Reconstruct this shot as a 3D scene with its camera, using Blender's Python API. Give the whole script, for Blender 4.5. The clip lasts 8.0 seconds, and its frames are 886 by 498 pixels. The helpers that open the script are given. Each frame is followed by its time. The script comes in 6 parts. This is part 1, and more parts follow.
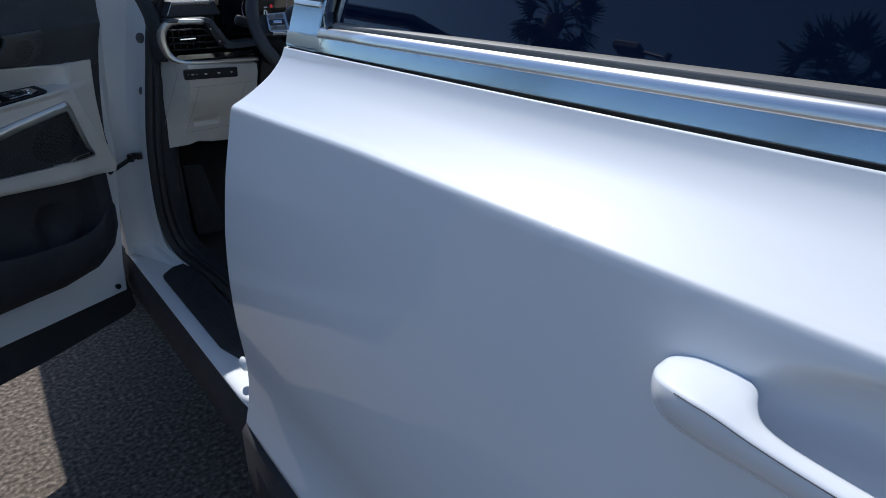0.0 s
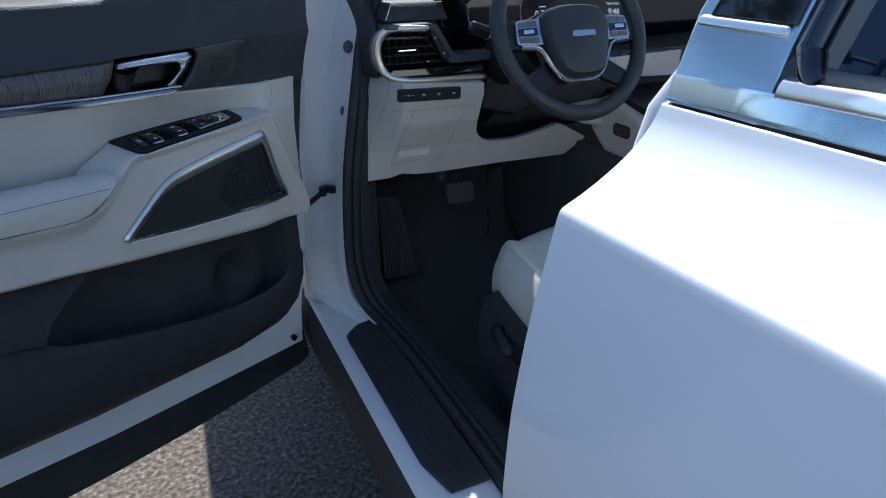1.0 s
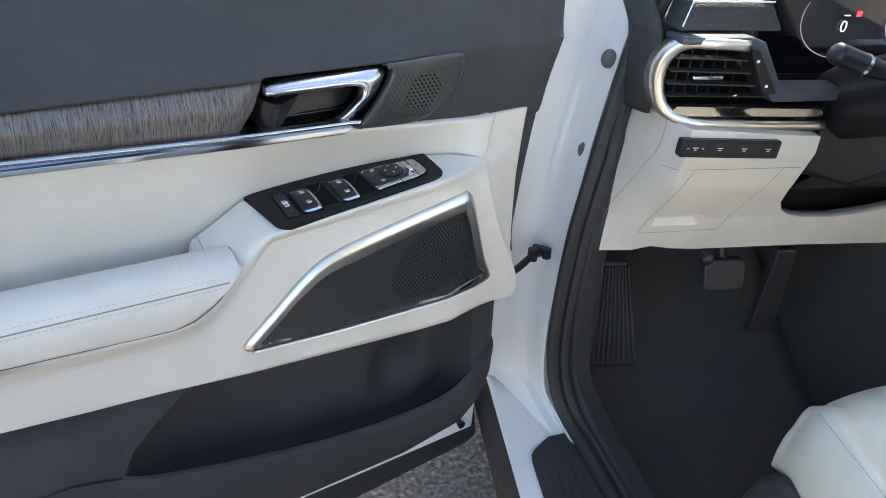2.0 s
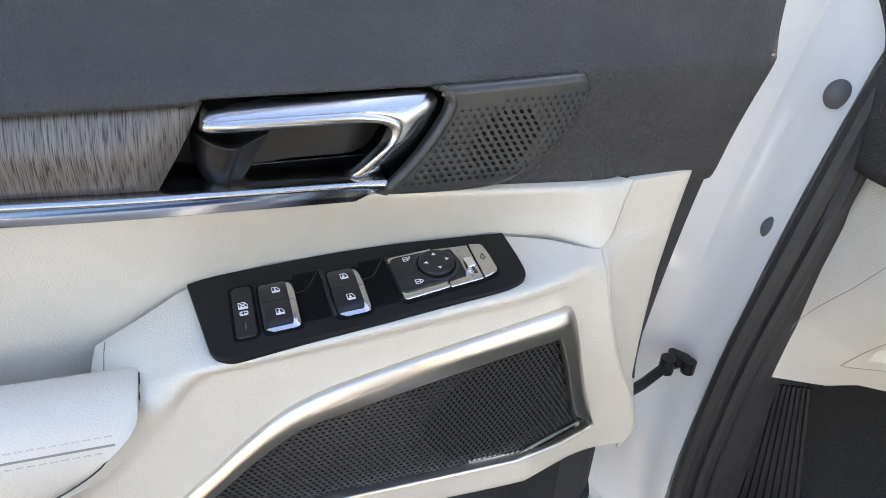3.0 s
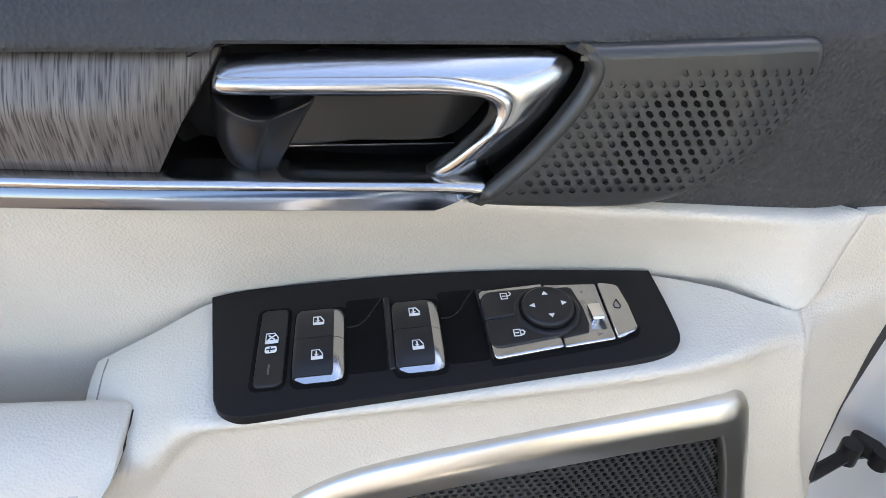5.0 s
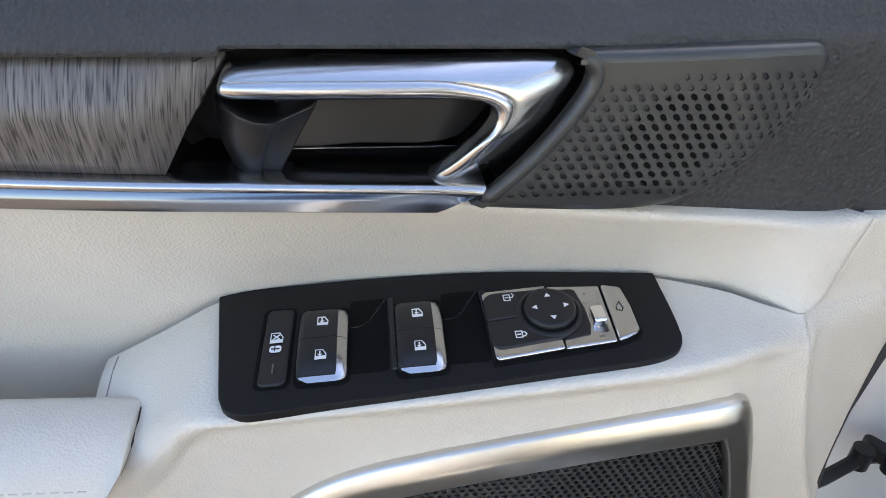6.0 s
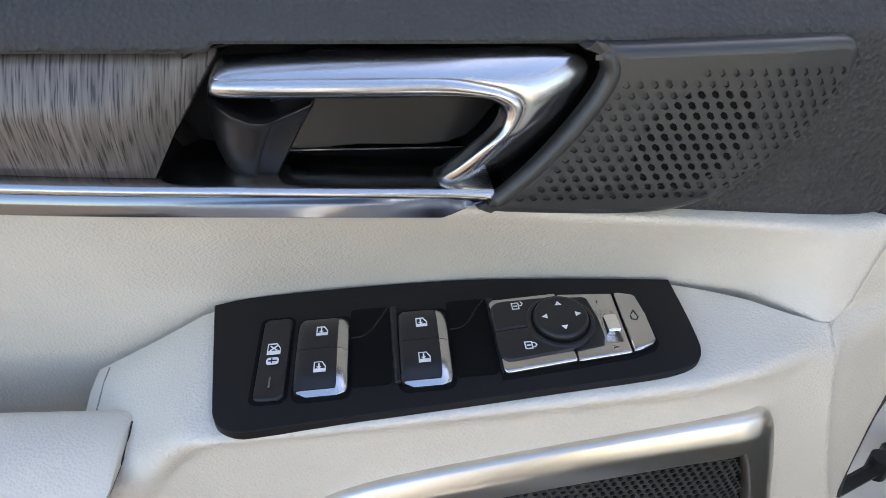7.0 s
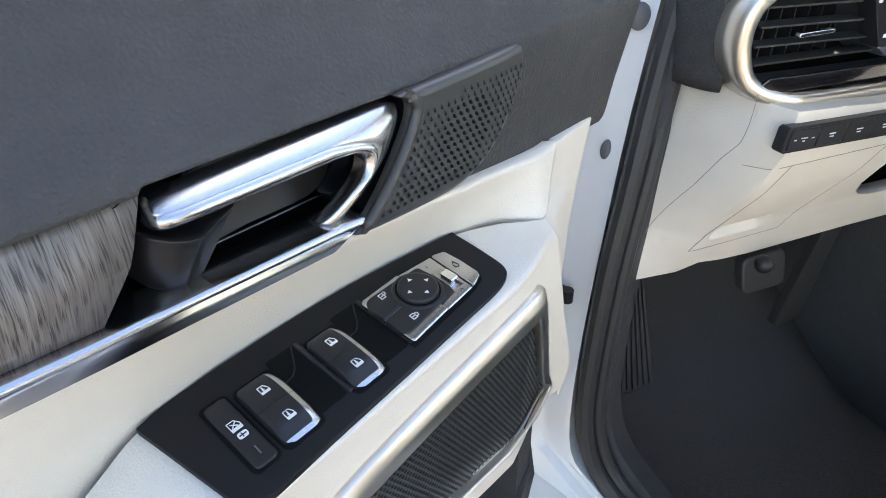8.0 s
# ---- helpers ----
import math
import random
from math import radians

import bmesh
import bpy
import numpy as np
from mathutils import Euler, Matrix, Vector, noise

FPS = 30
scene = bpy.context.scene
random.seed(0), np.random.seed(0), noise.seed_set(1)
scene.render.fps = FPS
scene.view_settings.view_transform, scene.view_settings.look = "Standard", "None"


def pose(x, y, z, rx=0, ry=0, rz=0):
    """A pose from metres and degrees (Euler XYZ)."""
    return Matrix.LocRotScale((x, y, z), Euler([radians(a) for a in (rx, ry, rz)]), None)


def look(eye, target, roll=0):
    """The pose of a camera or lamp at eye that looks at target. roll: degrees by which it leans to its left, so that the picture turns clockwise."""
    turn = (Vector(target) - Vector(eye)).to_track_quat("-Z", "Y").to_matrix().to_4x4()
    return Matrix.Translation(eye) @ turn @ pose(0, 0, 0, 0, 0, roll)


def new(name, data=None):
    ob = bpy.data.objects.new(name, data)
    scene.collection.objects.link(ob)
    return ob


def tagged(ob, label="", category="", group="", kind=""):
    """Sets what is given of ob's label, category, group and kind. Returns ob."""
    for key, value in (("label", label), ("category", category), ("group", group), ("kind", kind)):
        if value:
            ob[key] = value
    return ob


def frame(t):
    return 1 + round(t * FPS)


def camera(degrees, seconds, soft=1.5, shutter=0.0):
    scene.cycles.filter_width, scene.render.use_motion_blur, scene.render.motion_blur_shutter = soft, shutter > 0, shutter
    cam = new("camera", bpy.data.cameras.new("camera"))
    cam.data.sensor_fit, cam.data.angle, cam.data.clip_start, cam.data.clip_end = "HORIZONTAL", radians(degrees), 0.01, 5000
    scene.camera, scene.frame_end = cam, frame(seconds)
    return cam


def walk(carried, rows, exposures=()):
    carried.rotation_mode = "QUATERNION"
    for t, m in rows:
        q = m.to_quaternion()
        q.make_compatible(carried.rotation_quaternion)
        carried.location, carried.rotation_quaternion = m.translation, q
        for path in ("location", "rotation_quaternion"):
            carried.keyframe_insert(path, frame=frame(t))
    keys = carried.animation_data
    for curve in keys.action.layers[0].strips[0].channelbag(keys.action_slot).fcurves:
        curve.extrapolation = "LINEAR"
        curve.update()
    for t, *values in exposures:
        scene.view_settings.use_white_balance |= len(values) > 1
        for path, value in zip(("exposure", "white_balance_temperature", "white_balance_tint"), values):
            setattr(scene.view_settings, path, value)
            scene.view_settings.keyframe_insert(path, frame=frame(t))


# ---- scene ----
cam = camera(69.2, 8.0, soft=0.6)
PATH = [
    (0, (-0.658, -0.802, 1.355), (0.46, 0.616, 0.497), 0.4),
    (0.5, (-0.668, -0.512, 1.35), (0.359, 0.971, 0.486), -0.7),
    (1, (-0.611, -0.285, 1.337), (0.147, 1.346, 0.461), -0.2),
    (1.2, (-0.572, -0.187, 1.346), (0.030, 1.493, 0.443), -0.2),
    (1.5, (-0.562, -0.046, 1.345), (-0.197, 1.693, 0.428), 0.3),
    (1.7, (-0.564, 0.057, 1.339), (-0.256, 1.796, 0.401), 1.0),
    (2.8, (-0.496, 0.447, 1.292), (-0.532, 2.174, 0.284), 2.4),
    (3, (-0.488, 0.493, 1.278), (-0.637, 2.218, 0.277), 2.8),
    (3.5, (-0.49, 0.569, 1.255), (-0.863, 2.228, 0.201), 1.4),
    (4, (-0.504, 0.594, 1.234), (-0.975, 2.237, 0.195), 2.4),
    (4.5, (-0.501, 0.607, 1.232), (-1.002, 2.243, 0.196), 2.6),
    (6, (-0.491, 0.608, 1.235), (-1.057, 2.22, 0.195), 1.7),
    (6.5, (-0.493, 0.61, 1.233), (-1.073, 2.225, 0.207), 1.8),
    (7, (-0.496, 0.62, 1.23), (-1.073, 2.228, 0.191), 1.4),
    (7.3, (-0.511, 0.616, 1.228), (-0.965, 2.252, 0.171), 0.6),
    (7.5, (-0.532, 0.613, 1.230), (-0.731, 2.299, 0.174), 0.9),
    (7.7, (-0.565, 0.603, 1.246), (-0.384, 2.285, 0.180), 0.7),
    (8, (-0.614, 0.566, 1.279), (-0.003, 2.129, 0.192), -1.3),
]
EXPOSURES = [(0.0, 0.03, 5650, 10), (0.5, 0.25, 5550, 10), (1.0, 0.79, 5600, 10), (1.5, 1.78, 6150, 10), (1.7, 2.16, 6600, 10), (2.8, 2.80, 7700, 14), (3.5, 2.84, 7750, 14), (4.5, 2.84, 7750, 14), (6.0, 2.60, 7650, 14), (6.5, 2.54, 7650, 14), (7.0, 2.54, 7650, 14), (7.5, 2.54, 7800, 13), (8.0, 2.94, 7550, 12)]
walk(cam, [(t, look(eye, target, roll)) for t, eye, target, roll in PATH], EXPOSURES)

# ---- world and sun ----
SUN_WAY = Vector((0.305, 0.85, 1.0)).normalized()
world = bpy.data.worlds.new("sky")
scene.world = world
world.use_nodes = True
wn = world.node_tree
sky = wn.nodes.new("ShaderNodeTexSky")
sky.sky_type = "NISHITA"
sky.sun_disc = False
sky.ozone_density, sky.dust_density = 2.5, 0.6
sky.sun_elevation = math.asin(SUN_WAY.z)
sky.sun_rotation = math.atan2(SUN_WAY.x, SUN_WAY.y)
wn.links.new(sky.outputs[0], wn.nodes["Background"].inputs[0])
wn.nodes["Background"].inputs[1].default_value = 0.105
sun = new("sun", bpy.data.lights.new("sun", "SUN"))
sun.data.energy, sun.data.angle, sun.data.color = 4.2, radians(0.55), (1.0, 0.93, 0.82)
sun.matrix_world = look(SUN_WAY * 20, (0, 0, 0))


# ---- materials ----
def material(name, colour, rough=0.5, metal=0.0, coat=0.0, spec=0.5):
    m = bpy.data.materials.new(name)
    m.use_nodes = True
    b = m.node_tree.nodes["Principled BSDF"]
    b.inputs["Base Color"].default_value = (*colour, 1)
    b.inputs["Roughness"].default_value = rough
    b.inputs["Metallic"].default_value = metal
    b.inputs["Coat Weight"].default_value = coat
    b.inputs["Coat Roughness"].default_value = 0.03
    b.inputs["Specular IOR Level"].default_value = spec
    return m


def coords(m, stretch=(1, 1, 1), turn=(0, 0, 0)):
    n, l = m.node_tree.nodes, m.node_tree.links
    tc, mp = n.new("ShaderNodeTexCoord"), n.new("ShaderNodeMapping")
    mp.inputs["Scale"].default_value = stretch
    lean = n.new("ShaderNodeMapping")
    lean.inputs["Rotation"].default_value = turn
    l.new(tc.outputs["Object"], lean.inputs[0])
    l.new(lean.outputs[0], mp.inputs[0])
    return mp.outputs[0]


def texture(m, kind, scale, stretch=(1, 1, 1), detail=3.0, turn=(0, 0, 0)):
    t = m.node_tree.nodes.new("ShaderNodeTex" + kind)
    t.inputs["Scale"].default_value = scale
    if kind == "Noise":
        t.inputs["Detail"].default_value = detail
    m.node_tree.links.new(coords(m, stretch, turn), t.inputs["Vector"])
    return t.outputs["Distance" if kind == "Voronoi" else 0]


def ramp(m, value, stops):
    r = m.node_tree.nodes.new("ShaderNodeValToRGB")
    e = r.color_ramp.elements
    while len(e) < len(stops):
        e.new(0.5)
    for q, (at, c) in zip(e, stops):
        q.position, q.color = at, (*c, 1)
    m.node_tree.links.new(value, r.inputs[0])
    return r.outputs[0]


def bump(m, value, strength, distance, after=None):
    b = m.node_tree.nodes.new("ShaderNodeBump")
    b.inputs["Strength"].default_value, b.inputs["Distance"].default_value = strength, distance
    m.node_tree.links.new(value, b.inputs["Height"])
    if after:
        m.node_tree.links.new(after, b.inputs["Normal"])
    m.node_tree.links.new(b.outputs[0], m.node_tree.nodes["Principled BSDF"].inputs["Normal"])
    return b.outputs[0]


def colour_by(m, value, stops, slot="Base Color"):
    m.node_tree.links.new(ramp(m, value, stops), m.node_tree.nodes["Principled BSDF"].inputs[slot])


def grey(v):
    return (v, v, v)


def leather(name, colour, rough, grain=640.0, depth=0.00045, vary=0.06, spec=0.5):
    m = material(name, colour, rough, spec=spec)
    lo, hi = tuple(c * (1 - vary) for c in colour), tuple(c * (1 + vary) for c in colour)
    colour_by(m, texture(m, "Noise", 14), [(0.35, lo), (0.65, hi)])
    first = bump(m, texture(m, "Voronoi", grain), 0.8, depth)
    bump(m, texture(m, "Noise", grain * 1.6), 0.25, depth, first)
    colour_by(m, texture(m, "Noise", 60), [(0.3, grey(rough - 0.06)), (0.7, grey(rough + 0.06))], "Roughness")
    return m


PAINT = material("white_paint", (0.80, 0.81, 0.82), 0.5, 0.0, 1.0, 0.3)
bump(PAINT, texture(PAINT, "Noise", 900), 0.05, 0.0002)
colour_by(PAINT, texture(PAINT, "Noise", 3), [(0.3, (0.79, 0.80, 0.81)), (0.7, (0.815, 0.82, 0.825))])
BEIGE = leather("beige_leatherette", (0.615, 0.575, 0.51), 0.52, 760, 0.00038, 0.03, 0.4)
SEAT = leather("pale_seat_leather", (0.60, 0.605, 0.53), 0.45, 650, 0.0003)
DARK = leather("charcoal_soft_trim", (0.038, 0.038, 0.039), 0.62, 460, 0.0009, 0.08, 0.36)
PLASTIC = leather("charcoal_hard_plastic", (0.038, 0.038, 0.041), 0.68, 700, 0.0003, 0.1, 0.3)
SATIN_BLACK = material("satin_black_plastic", (0.015, 0.015, 0.017), 0.33, spec=0.35)
bump(SATIN_BLACK, texture(SATIN_BLACK, "Noise", 2500), 0.08, 0.0001)
PLATE = material("matt_black_plate", (0.010, 0.010, 0.0115), 0.5, spec=0.18)
bump(PLATE, texture(PLATE, "Noise", 1800), 0.12, 0.0001)
LEVER = material("satin_black_lever", (0.011, 0.011, 0.012), 0.32, spec=0.5)
bump(LEVER, texture(LEVER, "Noise", 2500), 0.08, 0.0001)
INSERT = material("smooth_grey_black_insert", (0.014, 0.013, 0.0125), 0.3, spec=0.5)
BOWL = material("black_bowl_plastic", (0.006, 0.006, 0.007), 0.42, spec=0.15)
GLOSS_BLACK = material("gloss_black", (0.006, 0.006, 0.007), 0.08, 0.0, 1.0)
GRILLE = material("black_grille", (0.036, 0.036, 0.035), 0.33)
bump(GRILLE, texture(GRILLE, "Noise", 1400), 0.15, 0.0002)
# near black, for backings and for shade set into gaps and recesses
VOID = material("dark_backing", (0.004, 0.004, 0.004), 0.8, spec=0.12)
CHROME = material("satin_chrome", (0.52, 0.52, 0.53), 0.22, 1.0)
colour_by(CHROME, texture(CHROME, "Noise", 40), [(0.3, grey(0.22)), (0.7, grey(0.25))], "Roughness")
# chrome whose dark bluish reflection is painted in as its metal colour
REFLECT_CHROME = material("chrome_dark_reflection", (0.17, 0.19, 0.225), 0.11, 1.0)
SATIN_SILVER = material("satin_silver", (0.66, 0.63, 0.575), 0.36, 1.0)
colour_by(SATIN_SILVER, texture(SATIN_SILVER, "Noise", 30), [(0.3, grey(0.30)), (0.7, grey(0.36))], "Roughness")
BRIGHT = material("bright_chrome", (0.9, 0.9, 0.92), 0.07, 1.0)
GREY_RUBBER = material("grey_rubber", (0.12, 0.12, 0.125), 0.6)
SEAL_GREY = material("pale_window_rubber", (0.2, 0.19, 0.175), 0.5)
STITCH = material("grey_thread", (0.5, 0.475, 0.43), 0.8)
SEAM = material("seam_shadow_gap", (0.27, 0.255, 0.23), 0.8)
VOID_RUBBER = material("dull_black_rubber", (0.012, 0.012, 0.013), 0.8, spec=0.2)
RUBBER = material("black_rubber", (0.024, 0.024, 0.025), 0.55)
bump(RUBBER, texture(RUBBER, "Noise", 500), 0.2, 0.0003)
WOOD = material("grey_wood", (0.2, 0.18, 0.17), 0.42)
grain_a = texture(WOOD, "Noise", 1.0, (420, 1, 9), 4.0, (0, 0.09, 0))
grain_b = texture(WOOD, "Noise", 1.0, (1500, 1, 85), 2.0, (0, 0.09, 0))
tone = ramp(WOOD, grain_a, [(0.32, (0.108, 0.093, 0.084)), (0.5, (0.146, 0.128, 0.117)), (0.68, (0.188, 0.167, 0.155))])
pores = ramp(WOOD, grain_b, [(0.36, grey(0.22)), (0.45, grey(0.75)), (0.62, grey(1.0))])
mixed = WOOD.node_tree.nodes.new("ShaderNodeMix")
mixed.data_type, mixed.blend_type = "RGBA", "MULTIPLY"
mixed.inputs[0].default_value = 1.0
WOOD.node_tree.links.new(tone, mixed.inputs[6])
WOOD.node_tree.links.new(pores, mixed.inputs[7])
WOOD.node_tree.links.new(mixed.outputs[2], WOOD.node_tree.nodes["Principled BSDF"].inputs["Base Color"])
bump(WOOD, grain_b, 0.3, 0.0003)
CARPET = material("black_carpet", (0.012, 0.012, 0.014), 0.95)
bump(CARPET, texture(CARPET, "Noise", 900), 0.8, 0.003)
colour_by(CARPET, texture(CARPET, "Noise", 500), [(0.3, grey(0.035)), (0.75, grey(0.095))])
ASPHALT = material("asphalt", (0.06, 0.058, 0.055), 0.9, spec=0.15)
speck = texture(ASPHALT, "Noise", 70, (1, 1, 1), 9.0)
colour_by(ASPHALT, speck, [(0.34, (0.066, 0.053, 0.043)), (0.55, (0.165, 0.133, 0.105)), (0.76, (0.36, 0.295, 0.235))])
bump(ASPHALT, speck, 0.6, 0.005)
RED = material("red_reflector", (0.78, 0.012, 0.02), 0.25, 0.0, 0.5)
WHITE_MARK = material("white_marking", (0.8, 0.8, 0.8), 0.5)
SCREEN = material("dark_screen", (0.004, 0.004, 0.005), 0.06, 0.0, 1.0)
GLOW = material("lit_digits", (0.8, 0.85, 0.9), 0.5)
GLOW.node_tree.nodes["Principled BSDF"].inputs["Emission Color"].default_value = (0.85, 0.92, 1, 1)
GLOW.node_tree.nodes["Principled BSDF"].inputs["Emission Strength"].default_value = 0.15
GLOW_DIM = material("dim_lit_line", (0.3, 0.25, 0.35), 0.5)
GLOW_DIM.node_tree.nodes["Principled BSDF"].inputs["Emission Color"].default_value = (0.8, 0.5, 0.9, 1)
GLOW_DIM.node_tree.nodes["Principled BSDF"].inputs["Emission Strength"].default_value = 0.12
GLOW_RED = material("lit_red", (0.8, 0.05, 0.05), 0.5)
GLOW_RED.node_tree.nodes["Principled BSDF"].inputs["Emission Color"].default_value = (1, 0.05, 0.08, 1)
GLOW_RED.node_tree.nodes["Principled BSDF"].inputs["Emission Strength"].default_value = 0.25
# dark tint, with the navy of the mirrored sky added to the base
TINT = material("tinted_glass_sky_navy", (0.004, 0.010, 0.03), 0.02)
BRACE = material("blue_grey_satin", (0.05, 0.06, 0.075), 0.36)
bump(BRACE, texture(BRACE, "Noise", 1500), 0.1, 0.0001)
# blue of the reflected sky is put into this trim's base colour
LEDGE = material("trim_with_sky_reflection", (0.52, 0.63, 0.70), 0.2, 0.75, 0.6)
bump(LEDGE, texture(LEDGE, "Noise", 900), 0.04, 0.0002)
MOULDING = material("brushed_bright_moulding", (0.85, 0.85, 0.86), 0.3, 1.0)
GLASS = material("clear_glass", (0.95, 0.97, 0.96), 0.0)
GLASS.node_tree.nodes["Principled BSDF"].inputs["Transmission Weight"].default_value = 1.0
GLASS.node_tree.nodes["Principled BSDF"].inputs["IOR"].default_value = 1.02


# ---- mesh helpers ----
def part(name, bm, mat, parent, label="", smooth=True, bevel=0.0, segments=2, thick=0.0, angle=35):
    bmesh.ops.recalc_face_normals(bm, faces=bm.faces)
    me = bpy.data.meshes.new(name)
    bm.to_mesh(me)
    bm.free()
    me.materials.append(mat)
    ob = new(name, me)
    if parent:
        ob.parent = parent
        if parent.parent is None:
            ob.matrix_parent_inverse = parent.matrix_basis.inverted()
    if smooth:
        me.shade_smooth()
        me.set_sharp_from_angle(angle=radians(angle))
    if thick:
        s = ob.modifiers.new("thickness", "SOLIDIFY")
        s.thickness, s.offset = thick, -1
    if bevel:
        b = ob.modifiers.new("edges", "BEVEL")
        b.width, b.segments, b.limit_method, b.angle_limit = bevel, segments, "ANGLE", radians(40)
        b.harden_normals = True
    return tagged(ob, label) if label else ob


def spline(points, per=8, closed=False):
    """Catmull-Rom curve through points of any dimension."""
    p = [np.array(q, float) for q in points]
    n = len(p)
    out = []
    for i in range(n if closed else n - 1):
        if closed:
            a, b, c, d = p[i - 1], p[i], p[(i + 1) % n], p[(i + 2) % n]
        else:
            b, c = p[i], p[i + 1]
            a, d = p[i - 1] if i else 2 * b - c, p[i + 2] if i + 2 < n else 2 * c - b
        for k in range(per):
            t = k / per
            out.append(0.5 * (2 * b + (c - a) * t + (2 * a - 5 * b + 4 * c - d) * t * t + (3 * b - a - 3 * c + d) * t ** 3))
    if not closed:
        out.append(p[-1])
    return out


def grid(rows, close=False):
    """A sheet through rows of points."""
    bm = bmesh.new()
    v = [[bm.verts.new(q) for q in row] for row in rows]
    for r, s in zip(v, v[1:]):
        n = len(r)
        for i in range(n if close else n - 1):
            bm.faces.new((r[i], r[(i + 1) % n], s[(i + 1) % n], s[i]))
    return bm


def loft(sections, along=4, across=4):
    """Sections of equal length, smoothed both ways."""
    return grid(spline([np.array(spline(s, across)) for s in sections], along))


def slab(outline, depth, place):
    """An outline of (a, b) drawn out by depth; place(a, b, d) gives the point."""
    bm = bmesh.new()
    top = [bm.verts.new(place(a, b, 0)) for a, b in outline]
    low = [bm.verts.new(place(a, b, depth)) for a, b in outline]
    bm.faces.new(top), bm.faces.new(low[::-1])
    n = len(top)
    for i in range(n):
        bm.faces.new((top[i], low[i], low[(i + 1) % n], top[(i + 1) % n]))
    return bm


def box(x0, x1, y0, y1, z0, z1):
    return slab([(x0, y0), (x1, y0), (x1, y1), (x0, y1)], z1 - z0, lambda a, b, d: (a, b, z0 + d))


def rounded(x0, x1, y0, y1, r, n=4):
    out = []
    for cx, cy, a in ((x1 - r, y1 - r, 0), (x0 + r, y1 - r, 90), (x0 + r, y0 + r, 180), (x1 - r, y0 + r, 270)):
        out += [(cx + r * math.cos(radians(a + 90 * k / n)), cy + r * math.sin(radians(a + 90 * k / n))) for k in range(n + 1)]
    return out


def tube(path, radius, sides=10, flat=1.0, closed=False, taper=None):
    p = [Vector(q) for q in path]
    rows = []
    side = None
    for i, q in enumerate(p):
        a = p[(i - 1) % len(p)] if closed or i else q
        b = p[(i + 1) % len(p)] if closed or i + 1 < len(p) else q
        t = (b - a).normalized()
        if side is None:
            side = t.orthogonal().normalized()
        side = (side - t * side.dot(t)).normalized()
        other = t.cross(side)
        r = radius * (taper[i] if taper else 1)
        rows.append([q + r * (side * math.cos(6.28318 * k / sides) + flat * other * math.sin(6.28318 * k / sides)) for k in range(sides)])
    bm = grid(rows + [rows[0]] if closed else rows, True)
    if not closed:
        bmesh.ops.holes_fill(bm, edges=[e for e in bm.edges if e.is_boundary])
    else:
        bmesh.ops.remove_doubles(bm, verts=bm.verts, dist=1e-6)
    return bm


def inside(x, y, loop):
    hit = False
    for (x0, y0), (x1, y1) in zip(loop, loop[1:] + loop[:1]):
        if (y0 > y) != (y1 > y) and x < x0 + (y - y0) / (y1 - y0) * (x1 - x0):
            hit = not hit
    return hit


def inset(loop, d):
    """A closed outline moved inwards by d."""
    n, out = len(loop), []
    area = sum(a[0] * b[1] - b[0] * a[1] for a, b in zip(loop, loop[1:] + loop[:1]))
    s = 1 if area > 0 else -1
    for i in range(n):
        a, b, c = (Vector(loop[(i + k) % n]) for k in (-1, 0, 1))
        e, f = (b - a).normalized(), (c - b).normalized()
        m = Vector((-e.y - f.y, e.x + f.x)) * s
        k = max(0.35, m.length / 2)
        q = b + m.normalized() * d / k
        out.append((q.x, q.y))
    return out


def evenly(loop, n):
    """A closed outline with n points at equal steps."""
    p = np.array([tuple(map(float, q)) for q in loop] + [tuple(map(float, loop[0]))])
    d = np.concatenate(([0.0], np.cumsum(np.linalg.norm(np.diff(p, axis=0), axis=1))))
    t = np.linspace(0, d[-1], n + 1)[:-1]
    return [(float(np.interp(v, d, p[:, 0])), float(np.interp(v, d, p[:, 1]))) for v in t]


def filled(loop, place):
    """A sheet inside a closed outline, which may be hollow on a side."""
    bm = bmesh.new()
    rim = [bm.verts.new(place(a, b)) for a, b in loop]
    spot = dict(zip(rim, loop))
    edges = [bm.edges.new((rim[k - 1], rim[k])) for k in range(len(rim))]
    made = bmesh.ops.triangle_fill(bm, edges=edges, use_beauty=True)["geom"]
    stray = [f for f in made if isinstance(f, bmesh.types.BMFace) and not inside(sum(spot[v][0] for v in f.verts) / 3, sum(spot[v][1] for v in f.verts) / 3, loop)]
    bmesh.ops.delete(bm, geom=stray, context="FACES_ONLY")
    return bm


